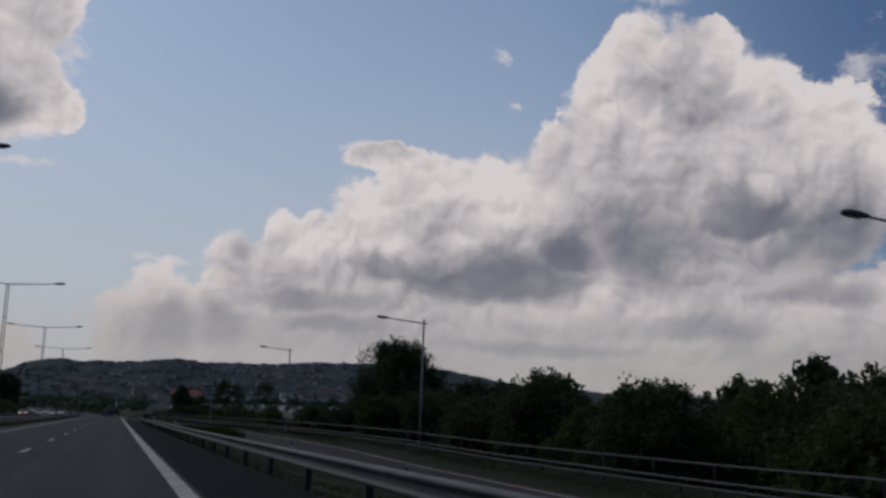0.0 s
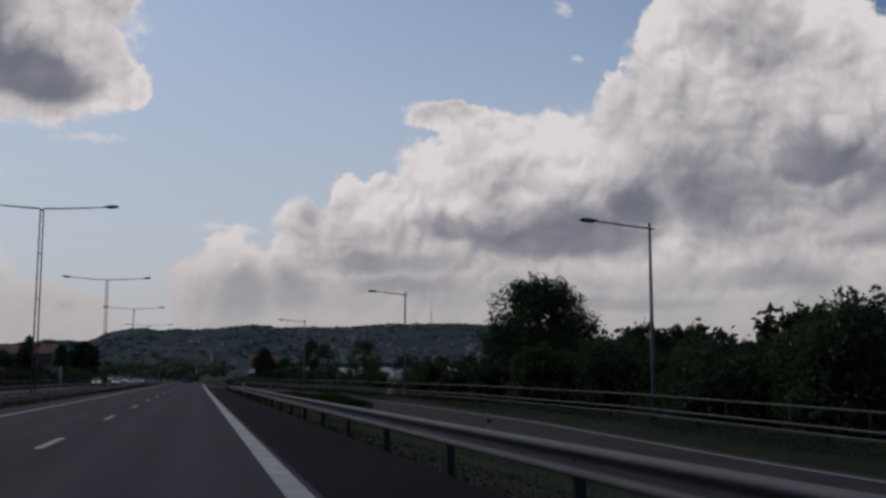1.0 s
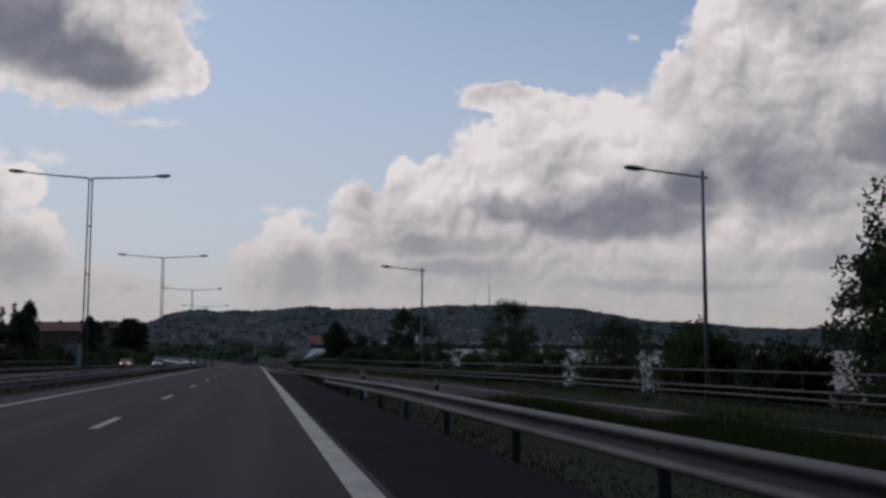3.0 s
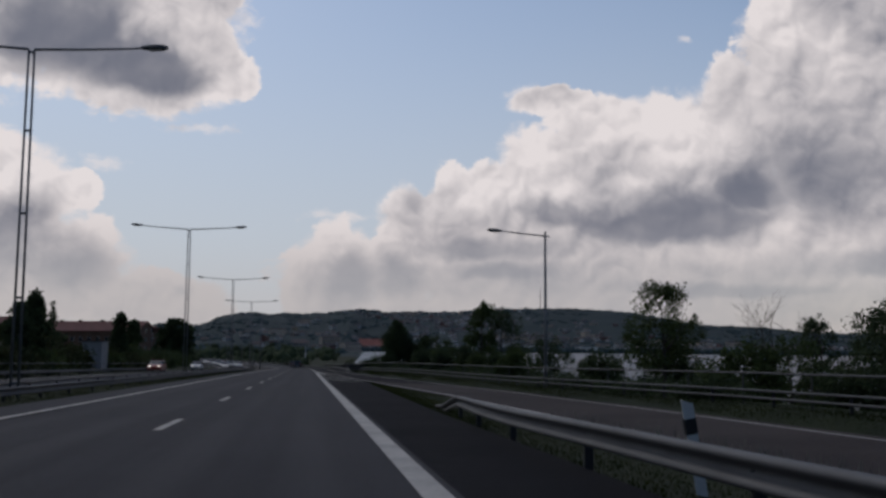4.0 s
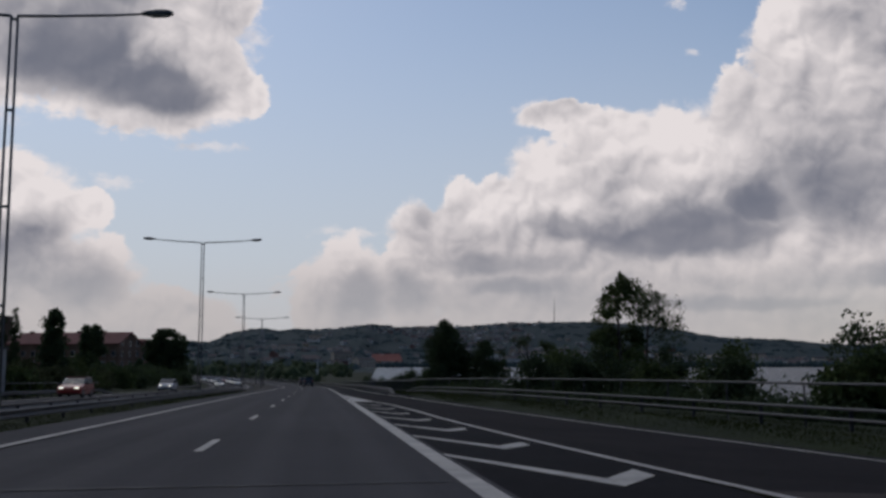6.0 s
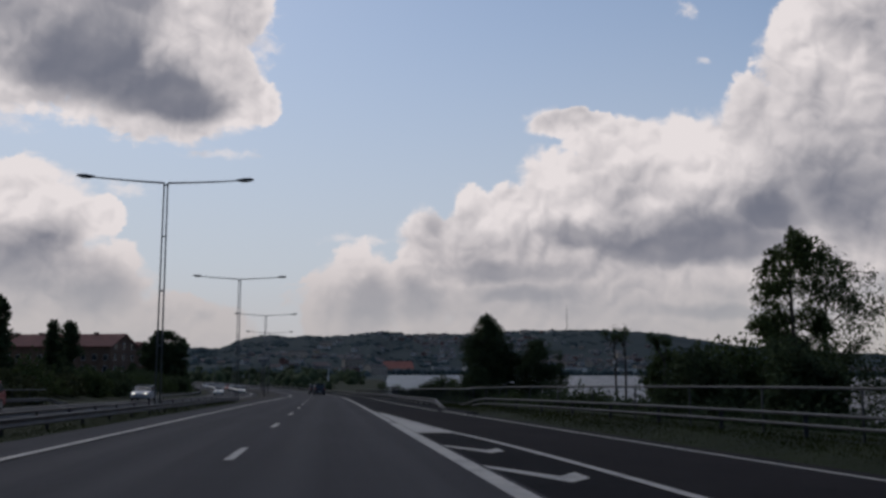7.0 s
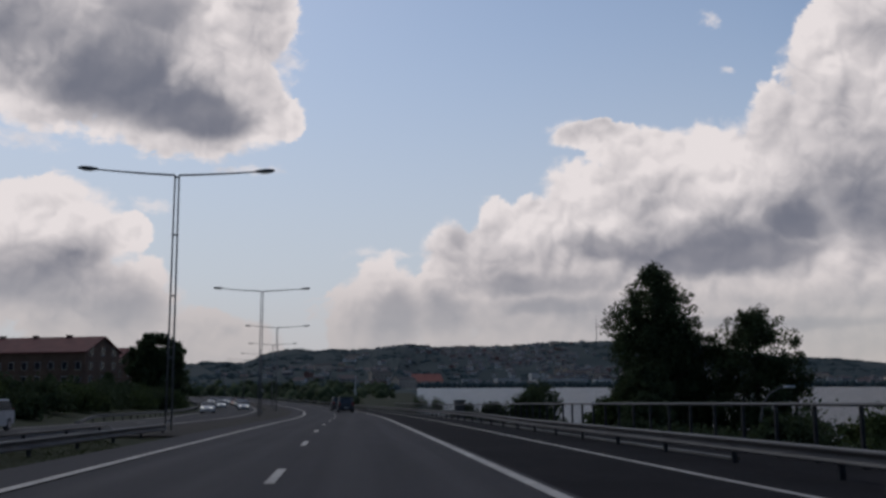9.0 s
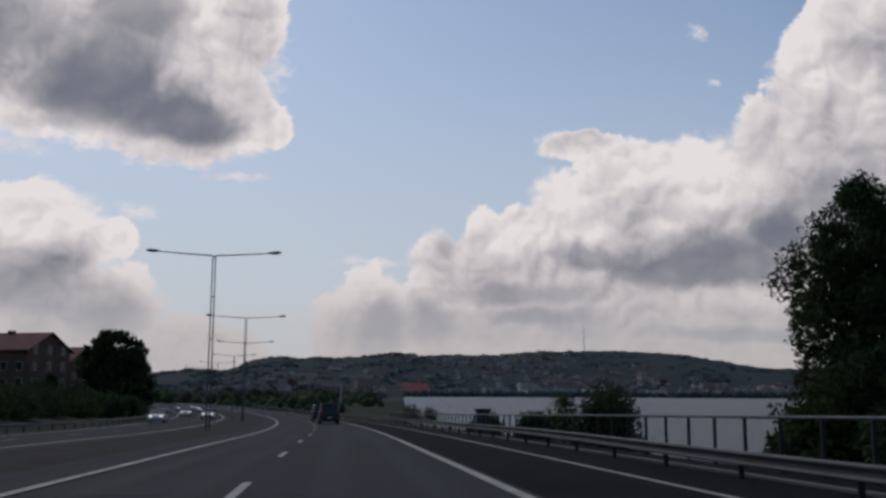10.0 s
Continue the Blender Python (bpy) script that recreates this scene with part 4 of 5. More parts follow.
def gable_house(name, label, w, d, eave, ridge, wall, roof, rows, cols, end_rows, end_cols, m, win=(1.1, 1.4), overhang=0.4, group="", storey=2.8, foot=0.0, far=False):
    """A house w long and d deep with a gabled roof along its length; its windows are built into the front, the back and both ends."""
    house = thing(name, label, "house" if name == "house" else "building", group, at=m)
    body = Shape()
    body.grid([[(-w / 2, -d / 2, z), (w / 2, -d / 2, z), (w / 2, d / 2, z), (-w / 2, d / 2, z)] for z in (-1.5 - foot, eave)])
    k = len(body.v)
    for sx in (-1, 1):
        body.v += [(sx * w / 2, -d / 2, eave), (sx * w / 2, d / 2, eave), (sx * w / 2, 0, ridge - 0.1)]
    body.f += [(k, k + 1, k + 2), (k + 3, k + 5, k + 4)]
    part("wall", body.mesh("wall", wall), house)
    t, ox, o = 0.22, w / 2 + overhang, d / 2 + overhang
    drop = (ridge - eave) * overhang / (d / 2)
    cover = Shape()
    cover.grid([[(x, -o, eave - drop), (x, 0, ridge), (x, o, eave - drop), (x, o, eave - drop + t), (x, 0, ridge + t), (x, -o, eave - drop + t)] for x in (-ox, ox)])
    part("roof", cover.mesh("roof", roof), house)
    frame_me = Shape().box(-win[0] / 2 - 0.08, win[0] / 2 + 0.08, -0.05, 0.04, -win[1] / 2 - 0.08, win[1] / 2 + 0.08).mesh("window", TRIM)
    pane_me = Shape().box(-win[0] / 2, win[0] / 2, -0.08, 0.0, -win[1] / 2, win[1] / 2).mesh("pane", PANE)

    def window(px, py, pz, turn):
        if far:
            if turn == 0:
                part("window", pane_me, house, m=pose(px, py, pz))
            return
        ob = part("window", frame_me, house, m=pose(px, py, pz, 0, 0, turn))
        part("pane", pane_me, ob)

    for r in range(rows):
        z = 1.5 + storey * r
        for c in range(cols):
            px = -w / 2 + w * (c + 0.5) / cols
            window(px, -d / 2, z, 0)
            window(px, d / 2, z, 180)
    for r in range(end_rows):
        z = 1.5 + storey * r
        for c in range(end_cols if z < eave else 1):
            py = -d / 2 + d * (c + 0.5) / end_cols if z < eave else 0.0
            window(w / 2, py, z, 90)
            window(-w / 2, py, z, -90)
    return house


BLOCK = "three-storey brown brick apartment house with a red gabled roof"
block = gable_house("apartment_house", BLOCK, 34.0, 11.5, 9.9, 12.9, BRICK, ROOF_RED, 3, 11, 4, 3, pose(-65.6, 454.5, -5.2, 0, 0, -20), overhang=0.5, group="brick apartment houses", foot=2.0)
copy_thing(block, pose(-67.5, 486.0, -6.4, 0, 0, -20))
for k, x in enumerate((-14.0, -7.0, 1.0, 9.0)):
    ch = Shape().box(x - 0.5, x + 0.5, -0.5, 0.5, 12.0, 13.5, 0.05).mesh("chimney", BRICK)
    part("chimney", ch, block)
gable_house("apartment_house", "long brick apartment house with a red roof behind poplars", 30, 11, 8.6, 11.4, BRICK, ROOF_RED, 3, 9, 4, 3, pose(-97, 428, -3.2, 0, 0, -18), overhang=0.5, group="brick apartment houses", foot=2.0)
tower = thing("chimney_stack", "square dark brick chimney stack above the roofs", "chimney", at=pose(-96.7, 494, -5))
part("shaft", Shape().box(-1.6, 1.6, -1.6, 1.6, -2, 18.6, 0.1).mesh("shaft", BRICK), tower)
part("cap", Shape().box(-1.8, 1.8, -1.8, 1.8, 18.602, 19.2, 0.1).mesh("cap", ROOF_DARK), tower)
shed = thing("shed", "plain pale grey flat-roofed shed among the bushes", "shed", at=pose(-25.2, 258, ground_z(-25.2, 258)))
z = ground_z(-25.2, 258)
part("wall", Shape().box(-1.3, 1.3, -2, 2, -0.5, 1.2 - z - 0.15, 0.03).mesh("wall", WALLS[3]), shed)
part("roof", Shape().box(-1.45, 1.45, -2.15, 2.15, 1.2 - z - 0.148, 1.2 - z, 0.03).mesh("roof", ROOF_DARK), shed)


def polar(a, r):
    return 1.0 + r * math.sin(math.radians(a)), 250.0 + r * math.cos(math.radians(a))


# the town across the lake
rng = random.Random(77)
proto = []
for k in range(6):
    w, d = ((11, 8), (14, 9), (9, 8), (18, 10), (26, 11), (12, 9))[k]
    eave = (4.2, 5.6, 3.8, 6.2, 8.5, 5.0)[k]
    proto.append(gable_house("house", ("white wooden house with a red roof", "red wooden house with a dark roof", "yellow house with a red roof", "grey rendered house with a red roof", "pale apartment block with a dark roof", "beige house with a red roof")[k] + " on the far hillside",
                             w, d, eave, eave + 2.8, WALLS[k % 5], ROOF_DARK if k in (1, 4) else ROOF_TOWN, 1 if eave < 5 else 2, max(3, w // 5), 1, 2, pose(*polar(9 + k * 0.8, 1500 + 40 * k), 0), win=(1.6, 1.5), overhang=0.5, group="houses of the town", foot=3.0, far=True))
for ob in proto:
    x, y = ob.location.x, ob.location.y
    ob.location.z = ground_z(x, y)
places = []
for cluster in ((9.5, 1950, 2.6, 300, 34), (13, 1500, 3.0, 140, 26), (7, 1700, 1.5, 240, 20), (18, 1560, 3.5, 170, 24), (25, 1420, 3.4, 130, 34), (31, 1380, 3.0, 110, 26), (1.5, 1500, 3.0, 300, 12), (-3, 1250, 3.0, 220, 8), (0.5, 980, 2.5, 140, 14), (11, 2350, 2.5, 200, 18), (5.5, 2250, 2.0, 200, 12)):
    a0, r0, da, dr, count = cluster
    for k in range(count):
        places.append((rng.gauss(a0, da * 0.7), rng.gauss(r0 * (1.2 if r0 > 1400 else 1.1), dr * 0.8)))
for a, r in places:
    if a > 5.5:
        r = max(r, SHORE_FAR + 35)
    x, y = polar(a, max(r, 800))
    copy_thing(rng.choice(proto[:1] * 4 + proto[:4] + proto[3:]), pose(x, y, ground_z(x, y), 0, 0, rng.choice((0, 15, -20, 70, 90, 40)) + rng.uniform(-8, 8)))
x, y = polar(4.3, 1420)
hall = gable_house("sports_hall", "large hall with a broad bright red roof", 46, 30, 6.0, 16.5, WALLS[4], ROOF_HALL, 1, 8, 1, 4, pose(x, y, ground_z(x, y), 0, 0, 12), win=(3, 2.5), overhang=1.0, foot=4.0)
for a, r, w, d, h, turn in ((12.4, 1330, 70, 24, 9, 4), (15.2, 1345, 40, 20, 8, -6), (9.2, 1360, 34, 18, 10, 8), (7.0, 1340, 22, 16, 9, 0), (18.5, 1330, 26, 16, 7, -12), (20.4, 1340, 44, 18, 6, -16), (11.0, 1420, 20, 16, 16, 5)):
    x, y = polar(a, r)
    z = ground_z(x, y)
    works = thing("warehouse", "long pale flat-roofed warehouse on the far shore", "warehouse", "warehouses on the shore", at=pose(x, y, z, 0, 0, turn))
    part("wall", Shape().box(-w / 2, w / 2, -d / 2, d / 2, -4, h, 0.1).mesh("wall", WALLS[0]), works)
    part("roof", Shape().box(-w / 2 - 0.3, w / 2 + 0.3, -d / 2 - 0.3, d / 2 + 0.3, h + 0.002, h + 0.7, 0.1).mesh("roof", ROOF_PALE), works)
    for i in range(max(2, int(w // 9))):
        part("window_band", Shape().box(-w / 2 + 9 * i + 1.5, -w / 2 + 9 * i + 7.5, -d / 2 - 0.12, -d / 2 - 0.004, h * 0.5, h * 0.5 + 1.6).mesh("window_band", PANE), works)
x, y = polar(14.6, 3290)
mast = thing("radio_mast", "slender lattice radio mast on the wooded ridge", "mast", at=pose(x, y, ground_z(x, y)))
part("tower", Shape().tube([(0, 0, -3), (0, 0, 45), (0, 0, 84)], [1.5, 1.2, 0.5], 4).mesh("tower", STEEL_DULL), mast)
part("antenna", Shape().tube([(0, 0, 84), (0, 0, 98)], [0.4, 0.15], 4).mesh("antenna", STEEL_DULL), mast)

def speckled(name, colours):
    """One surface whose separate pieces each take one of several plain colours."""
    mat = bpy.data.materials.new(name)
    mat.use_nodes = True
    n = Nodes(mat.node_tree)
    pick = n.add("ShaderNodeNewGeometry").outputs["Random Per Island"]
    stain = n.noise(n.add("ShaderNodeTexCoord").outputs["Object"], 0.3, 3.0).outputs[0]
    colour = colours[0]
    for k, c in enumerate(colours[1:], 1):
        colour = n.mix(n.math("GREATER_THAN", pick, k / len(colours)), colour, c)
    shader = n.add("ShaderNodeBsdfPrincipled")
    n.put(shader.inputs["Base Color"], n.mix(n.ramp(stain, 0.3, 0.7, 0.0, 0.3), colour, (0.10, 0.10, 0.10)))
    shader.inputs["Roughness"].default_value = 0.85
    n.tree.links.new(shader.outputs[0], n.add("ShaderNodeOutputMaterial").inputs[0])
    return mat


def small_houses(name, label, spots, seed):
    """Houses too far off to tell apart: walls and gabled roofs, as one mesh."""
    rng = random.Random(seed)
    verts, faces, kinds = [], [], []
    for x, y in spots:
        w, d, h, rise = rng.uniform(4, 7), rng.uniform(3.2, 4.5), rng.uniform(2.6, 4.6), rng.uniform(1.6, 2.6)
        z, t = ground_z(x, y), rng.uniform(0, 3.14)
        c, s_ = math.cos(t), math.sin(t)

        def put(points):
            base = len(verts)
            verts.extend((x + px * c - py * s_, y + px * s_ + py * c, z + pz) for px, py, pz in points)
            return base

        b = put([(sx * w, sy * d, k) for k in (-3, h) for sx, sy in ((-1, -1), (1, -1), (1, 1), (-1, 1))])
        faces.extend((b + k, b + (k + 1) % 4, b + 4 + (k + 1) % 4, b + 4 + k) for k in range(4))
        g = put([(-w, -d, h), (-w, d, h), (-w, 0, h + rise), (w, -d, h), (w, d, h), (w, 0, h + rise)])
        faces.extend(((g, g + 1, g + 2), (g + 3, g + 5, g + 4)))
        r = put([(-w - 0.4, -d - 0.5, h - 0.2), (w + 0.4, -d - 0.5, h - 0.2), (w + 0.4, 0, h + rise + 0.1), (-w - 0.4, 0, h + rise + 0.1), (w + 0.4, d + 0.5, h - 0.2), (-w - 0.4, d + 0.5, h - 0.2)])
        faces.extend(((r, r + 1, r + 2, r + 3), (r + 3, r + 2, r + 4, r + 5)))
        kinds.extend([0] * 6 + [1] * 2)
    # muted walls and roofs, with distance haze put into their colours
    me = mesh_of(name, verts, faces, speckled("far_walls", ((0.30, 0.30, 0.30), (0.20, 0.20, 0.195), (0.16, 0.115, 0.105), (0.25, 0.23, 0.19), (0.13, 0.135, 0.14), (0.40, 0.395, 0.385))))
    me.materials.append(speckled("far_roofs", ((0.125, 0.095, 0.09), (0.085, 0.09, 0.093), (0.155, 0.105, 0.092), (0.10, 0.102, 0.105), (0.17, 0.168, 0.168))))
    me.polygons.foreach_set("material_index", kinds)
    return tagged(new(name, me), label, "houses", kind="stuff")


rng = random.Random(41)
spots = []
for a0, r0, da, dr, count in ((10.5, 2300, 2.4, 220, 120), (14.5, 1800, 3.0, 200, 60), (6.5, 2600, 2.0, 200, 50), (3.0, 2750, 2.0, 150, 8), (24, 1500, 5, 110, 80), (33, 1450, 4, 90, 50), (0.5, 1450, 3.5, 220, 34), (-5, 1450, 3.0, 220, 10), (17.5, 2150, 2.0, 200, 26), (10.0, 1400, 3.0, 70, 40)):
    for k in range(count):
        a, r = rng.gauss(a0, da * 0.6), rng.gauss(r0, dr * 0.6)
        r = round(r / 70.0) * 70.0 + rng.uniform(-9, 9)  # rows along the hill's streets
        spots.append(polar(a, max(r, SHORE_FAR + 45 if a > 2.6 else 900)))
small_houses("hillside_houses", "small pale and brown houses scattered over the far hillside", spots, 6)

# woods: crowns without number on the far hills and round the town


def woods(name, label, spots, mat, seed):
    rng = np.random.default_rng(seed)
    verts, faces = [], []
    for x, y, z, s, h in spots:
        base = len(verts)
        turn = rng.uniform(0, 6.28)
        for ring, (t, w) in enumerate(((0.0, 0.8), (0.42, 1.0), (0.8, 0.7))):
            for j in range(6):
                a = turn + j * 1.0472 + ring * 0.5
                q = w * s * rng.uniform(0.62, 1.3)
                verts.append((x + math.cos(a) * q, y + math.sin(a) * q, z + h * t * rng.uniform(0.8, 1.2) - 1))
        verts.append((x, y, z + h * rng.uniform(0.9, 1.1)))
        for ring in range(2):
            for j in range(6):
                a, b = base + ring * 6 + j, base + ring * 6 + (j + 1) % 6
                faces.append((a, b, b + 6, a + 6))
        for j in range(6):
            faces.append((base + 12 + j, base + 12 + (j + 1) % 6, base + 18))
    return tagged(new(name, mesh_of(name, verts, faces, mat, True)), label, "trees", kind="stuff")


# crowns tinted blue-grey, the haze of distance being in their colour
HAZED_FOREST = material("hazed_forest", (0.056, 0.077, 0.080), (0.074, 0.096, 0.094), 0.006, 0.95, bump=0.0, spec=0.0, per_island=0.1)
rng = random.Random(3)
spots = []
for k in range(3000):
    a = rng.uniform(-26, 42)
    r = rng.uniform(3150, 3330)
    if r < SHORE_FAR + 60:
        continue
    x, y = polar(a, r)
    s = rng.uniform(6.0, 13.0)
    spots.append((x, y, ground_z(x, y), s, s * rng.uniform(0.22, 0.42)))
for k in range(3600):
    a = rng.uniform(-20, 40)
    lowest = SHORE_FAR + 14 if a > 2.6 else 760
    r = lowest + abs(rng.gauss(0, 1)) ** 1.4 * 170
    x, y = polar(a, r)
    s = rng.uniform(2.0, 4.0)
    spots.append((x, y, ground_z(x, y), s, s * rng.uniform(0.7, 1.2)))
for k in range(4200):  # copses and tree rows up the slopes
    a = rng.uniform(-24, 42)
    r = rng.uniform(1350, 3200)
    if noise.noise((a * 0.35, r * 0.004, 5.0)) < (-0.05 if a < 6 or r > 2700 else 0.12):
        continue
    x, y = polar(a, r)
    s = rng.uniform(5.0, 11.0)
    spots.append((x, y, ground_z(x, y), s, s * rng.uniform(0.25, 0.5)))
for k in range(700):  # along the far shore
    a = rng.uniform(3.2, 42)
    x, y = polar(a, SHORE_FAR + rng.uniform(2, 26))
    s = rng.uniform(2.4, 4.6)
    spots.append((x, y, ground_z(x, y), s, s * rng.uniform(1.2, 2.0)))
woods("hillside_woods", "blue-grey woods covering the far hills, haze put into their colour", spots, HAZED_FOREST, 8)
spots = []
for k in range(1300):
    a = rng.uniform(-24, 2.4)
    r = rng.uniform(330, 900) if a < -5 else rng.uniform(430, 900)
    x, y = polar(a, r)
    if -60 < x - bend(y) < 14 and y < 640:
        continue
    s = rng.uniform(1.2, 3.4) * rng.choice((0.7, 1.0, 1.0, 1.5))
    spots.append((x, y, ground_z(x, y), s, s * rng.uniform(0.9, 1.7)))
woods("roadside_woods", "dark leafy trees round the end of the lake", spots, LEAF_DARK, 9)

# ---------------------------------------------------------------- road details

GRAVEL = material("brown_gravel", (0.026, 0.023, 0.020), (0.048, 0.042, 0.036), 0.8, 0.95, bump=0.7, bump_scale=12.0, grain=25.0, spec=0.1)
CONCRETE = material("kerb_concrete", (0.09, 0.09, 0.085), (0.15, 0.15, 0.14), 1.0, 0.9, bump=0.3)
WHITE_PLASTIC = material("white_plastic", (0.50, 0.50, 0.48), (0.62, 0.62, 0.60), 3.0, 0.5, bump=0.0)
BLACK = material("black_rubber", (0.012, 0.012, 0.013), (0.022, 0.022, 0.024), 4.0, 0.8, bump=0.1)


def flat_shape(name, corners, lift, parent, mat=PAINT):
    """A painted patch on the road, from corners given as (x, y)."""
    z = [road_z(y) + lift - 0.012 * max(0.0, abs(x) - 3.5) for x, y in corners]
    return part(name, mesh_of(name, [(x, y, h) for (x, y), h in zip(corners, z)], [tuple(range(len(corners)))], mat), parent)


# hatched gore between motorway and slip road: slanting bars with a hooked end
for k in range(7):
    y = 218.9 - 4.75 * k
    x0, w = 3.72, ramp_in(218.9 - 4.75 * k - 2.5) - 3.72
    tip, end = x0 + (0.40 + 0.025 * k) * w, x0 + (0.63 + 0.037 * k) * w
    low, hook = y - 3.0 * (tip - x0), y - 3.0 * (tip - x0) + 1.5 * (end - tip)
    flat_shape("chevron", [(x0, y), (tip, low), (tip + 0.05, low + 0.8), (x0, y + 0.5)], 0.006, shoulder)
    flat_shape("chevron", [(tip, low), (end, hook), (end, hook + 0.8), (tip + 0.05, low + 0.8)], 0.007, shoulder)
for i in range(7):
    y = 224.4 + 3.0 * i
    flat_shape("gore_tip", [(3.68, y), (ramp_in(y) - 0.08, y), (ramp_in(y + 3.0) - 0.08, y + 3.0), (3.68, y + 3.0)], 0.008, shoulder)
tagged(new("gravel_strip", ribbon("gravel_strip", strip_along(-8.9), strip_along(-5.15), lambda x, y: road_z(y) - 0.03, 286.0, 619.0, 3.0, GRAVEL, 0.4)), "bare brown gravel strip between the carriageways", "gravel", kind="structure")
for x0, y0, y1 in ((-12.8, -40, 600),):
    for k in range(int((y1 - y0) / 12)):
        y = y0 + 12 * k
        part("lane_dash", line_mesh("lane_dash", strip_along(-14.2), 0.15, main_z(0.006), y, y + 3, 1.0), oncoming)
part("edge_line", line_mesh("edge_line", strip_along(-10.4), 0.2, main_z(0.006), Y0, Y1), oncoming)
part("edge_line", line_mesh("edge_line", strip_along(-18.0), 0.2, main_z(0.006), Y0, Y1), oncoming)
# long dark repairs and worn wheel tracks in the lanes
SEAL = material("bitumen_seal", (0.018, 0.018, 0.019), (0.028, 0.028, 0.030), 1.5, 0.7, bump=0.2, spec=0.2)
for y in (64.0, 121.5, 187.0, 236.0, 289.0, 318.0):
    part("joint_seal", ribbon("joint_seal", strip_along(-3.3), strip_along(3.3), main_z(0.003), y, y + 0.08, 0.08, SEAL), road)

# bridge edge: kerb and railing
kerb = tagged(new("kerb", ribbon("kerb", lambda y: 8.61 + bend(y), lambda y: 8.8 + bend(y), lambda x, y: road_z(y) - 0.02, 269.0, 420.0, 2.0, CONCRETE, 0.9)), "pale concrete kerb along the bridge edge", "kerb", kind="structure")


def railing(y0, y1, x, step, h):
    rail = thing("railing", "dark steel post-and-rail railing beside the path", "railing")
    pts = [(x + bend(y), y, road_z(y) + h) for y in np.arange(y0, y1, 2.0)]
    part("top_rail", Shape().tube(pts, 0.035, 8).mesh("top_rail", STEEL_DULL, True), rail)
    pts = [(x + bend(y), y, road_z(y) + 0.12) for y in np.arange(y0, y1, 2.0)]
    part("bottom_rail", Shape().tube(pts, 0.02, 6).mesh("bottom_rail", STEEL_DARK, True), rail)
    me = Shape().box(-0.035, 0.035, -0.035, 0.035, -h - 0.5, 0.0, 0.01).mesh("post", STEEL_DARK)
    for y in np.arange(y0, y1, step):
        part("post", me, rail, m=pose(x + bend(y), y, road_z(y) + h - 0.03))
    return rail


railing(256.15, 392.0, 10.0, 1.72, 1.02)
footing = tagged(new("path", ribbon("path", lambda y: 8.802 + bend(y), lambda y: 10.3 + bend(y), lambda x, y: road_z(y) - 0.1, 262.0, 420.0, 2.0, ASPHALT_DARK, 0.6)), "dark asphalt edge strip under the railing", "path", kind="structure")

post = thing("delineator_post", "white plastic roadside marker post with a black band", "marker post", "marker posts", at=pose(6.48, 137.2, -0.46, 0, -9, 0))
part("shaft", Shape().grid([[(-0.06, -0.02, z), (0.06, -0.02, z), (0.045, 0.03, z), (-0.045, 0.03, z)] for z in (-0.9, 0.62)]).mesh("shaft", WHITE_PLASTIC), post)
part("band", Shape().box(-0.064, 0.064, -0.026, 0.034, 0.621, 0.78).mesh("band", BLACK), post)
part("head", Shape().grid([[(-0.06, -0.02, 0.782), (0.06, -0.02, 0.782), (0.045, 0.03, 0.782), (-0.045, 0.03, 0.782)], [(-0.06, -0.02, 0.98), (0.06, -0.02, 0.93), (0.045, 0.03, 0.93), (-0.045, 0.03, 0.98)]]).mesh("head", WHITE_PLASTIC), post)
for x, y, z in ((8.3, 133.4, -0.65), (12.3, 86.3, -0.25), (13.2, 66.0, -0.2)):
    copy_thing(post, pose(x, y, z))

lamp = thing("path_lamp", "small curved lamp post on the lakeside path", "lamp", at=pose(17.1, 286.8, -5.6))
pts = [(0, 0, -0.5), (0, 0, 2.7), (0.08, 0, 3.2), (0.35, 0, 3.6), (0.8, 0, 3.85), (1.1, 0, 3.9)]
part("pole", Shape().tube(pts, [0.05, 0.045, 0.04, 0.04, 0.035, 0.03], 8).mesh("pole", STEEL, True), lamp)
part("head", Shape().box(1.0, 1.45, -0.11, 0.11, 3.84, 3.95, 0.04).mesh("head", LAMP_LENS), lamp)
box = thing("utility_cabinet", "dark steel utility cabinet beside the railing", "cabinet", at=pose(11.6, 345, road_z(345) - 0.6))
part("body", Shape().box(-0.5, 0.5, -0.3, 0.3, -0.5, 1.9, 0.04).mesh("body", STEEL_DULL), box)
part("lid", Shape().box(-0.62, 0.62, -0.4, 0.4, 1.902, 2.02, 0.03).mesh("lid", BLACK), box)
spire = thing("pylon", "slender white pylon standing by the shore", "pylon", at=pose(2.0, 700, ground_z(2.0, 700)))
part("shaft", Shape().tube([(0, 0, -1), (0, 0, 5), (0, 0, 13)], [0.7, 0.5, 0.1], 6).mesh("shaft", WHITE_PLASTIC), spire)

# ---------------------------------------------------------------- vehicles

GLASS = material("car_glass", (0.010, 0.012, 0.014), (0.020, 0.022, 0.024), 2.0, 0.08, bump=0.0)
CHROME = material("wheel_rim", (0.25, 0.25, 0.26), (0.36, 0.36, 0.37), 4.0, 0.4, metal=0.8, bump=0.0)
TAIL = material("tail_lamp_red", (0.16, 0.008, 0.008), (0.22, 0.012, 0.012), 4.0, 0.2, bump=0.0)


def glowing(name, colour, strength):
    mat = bpy.data.materials.new(name)
    mat.use_nodes = True
    shader = mat.node_tree.nodes["Principled BSDF"]
    shader.inputs["Base Color"].default_value = (*colour, 1)
    shader.inputs["Emission Color"].default_value = (*colour, 1)
    shader.inputs["Emission Strength"].default_value = strength
    return mat


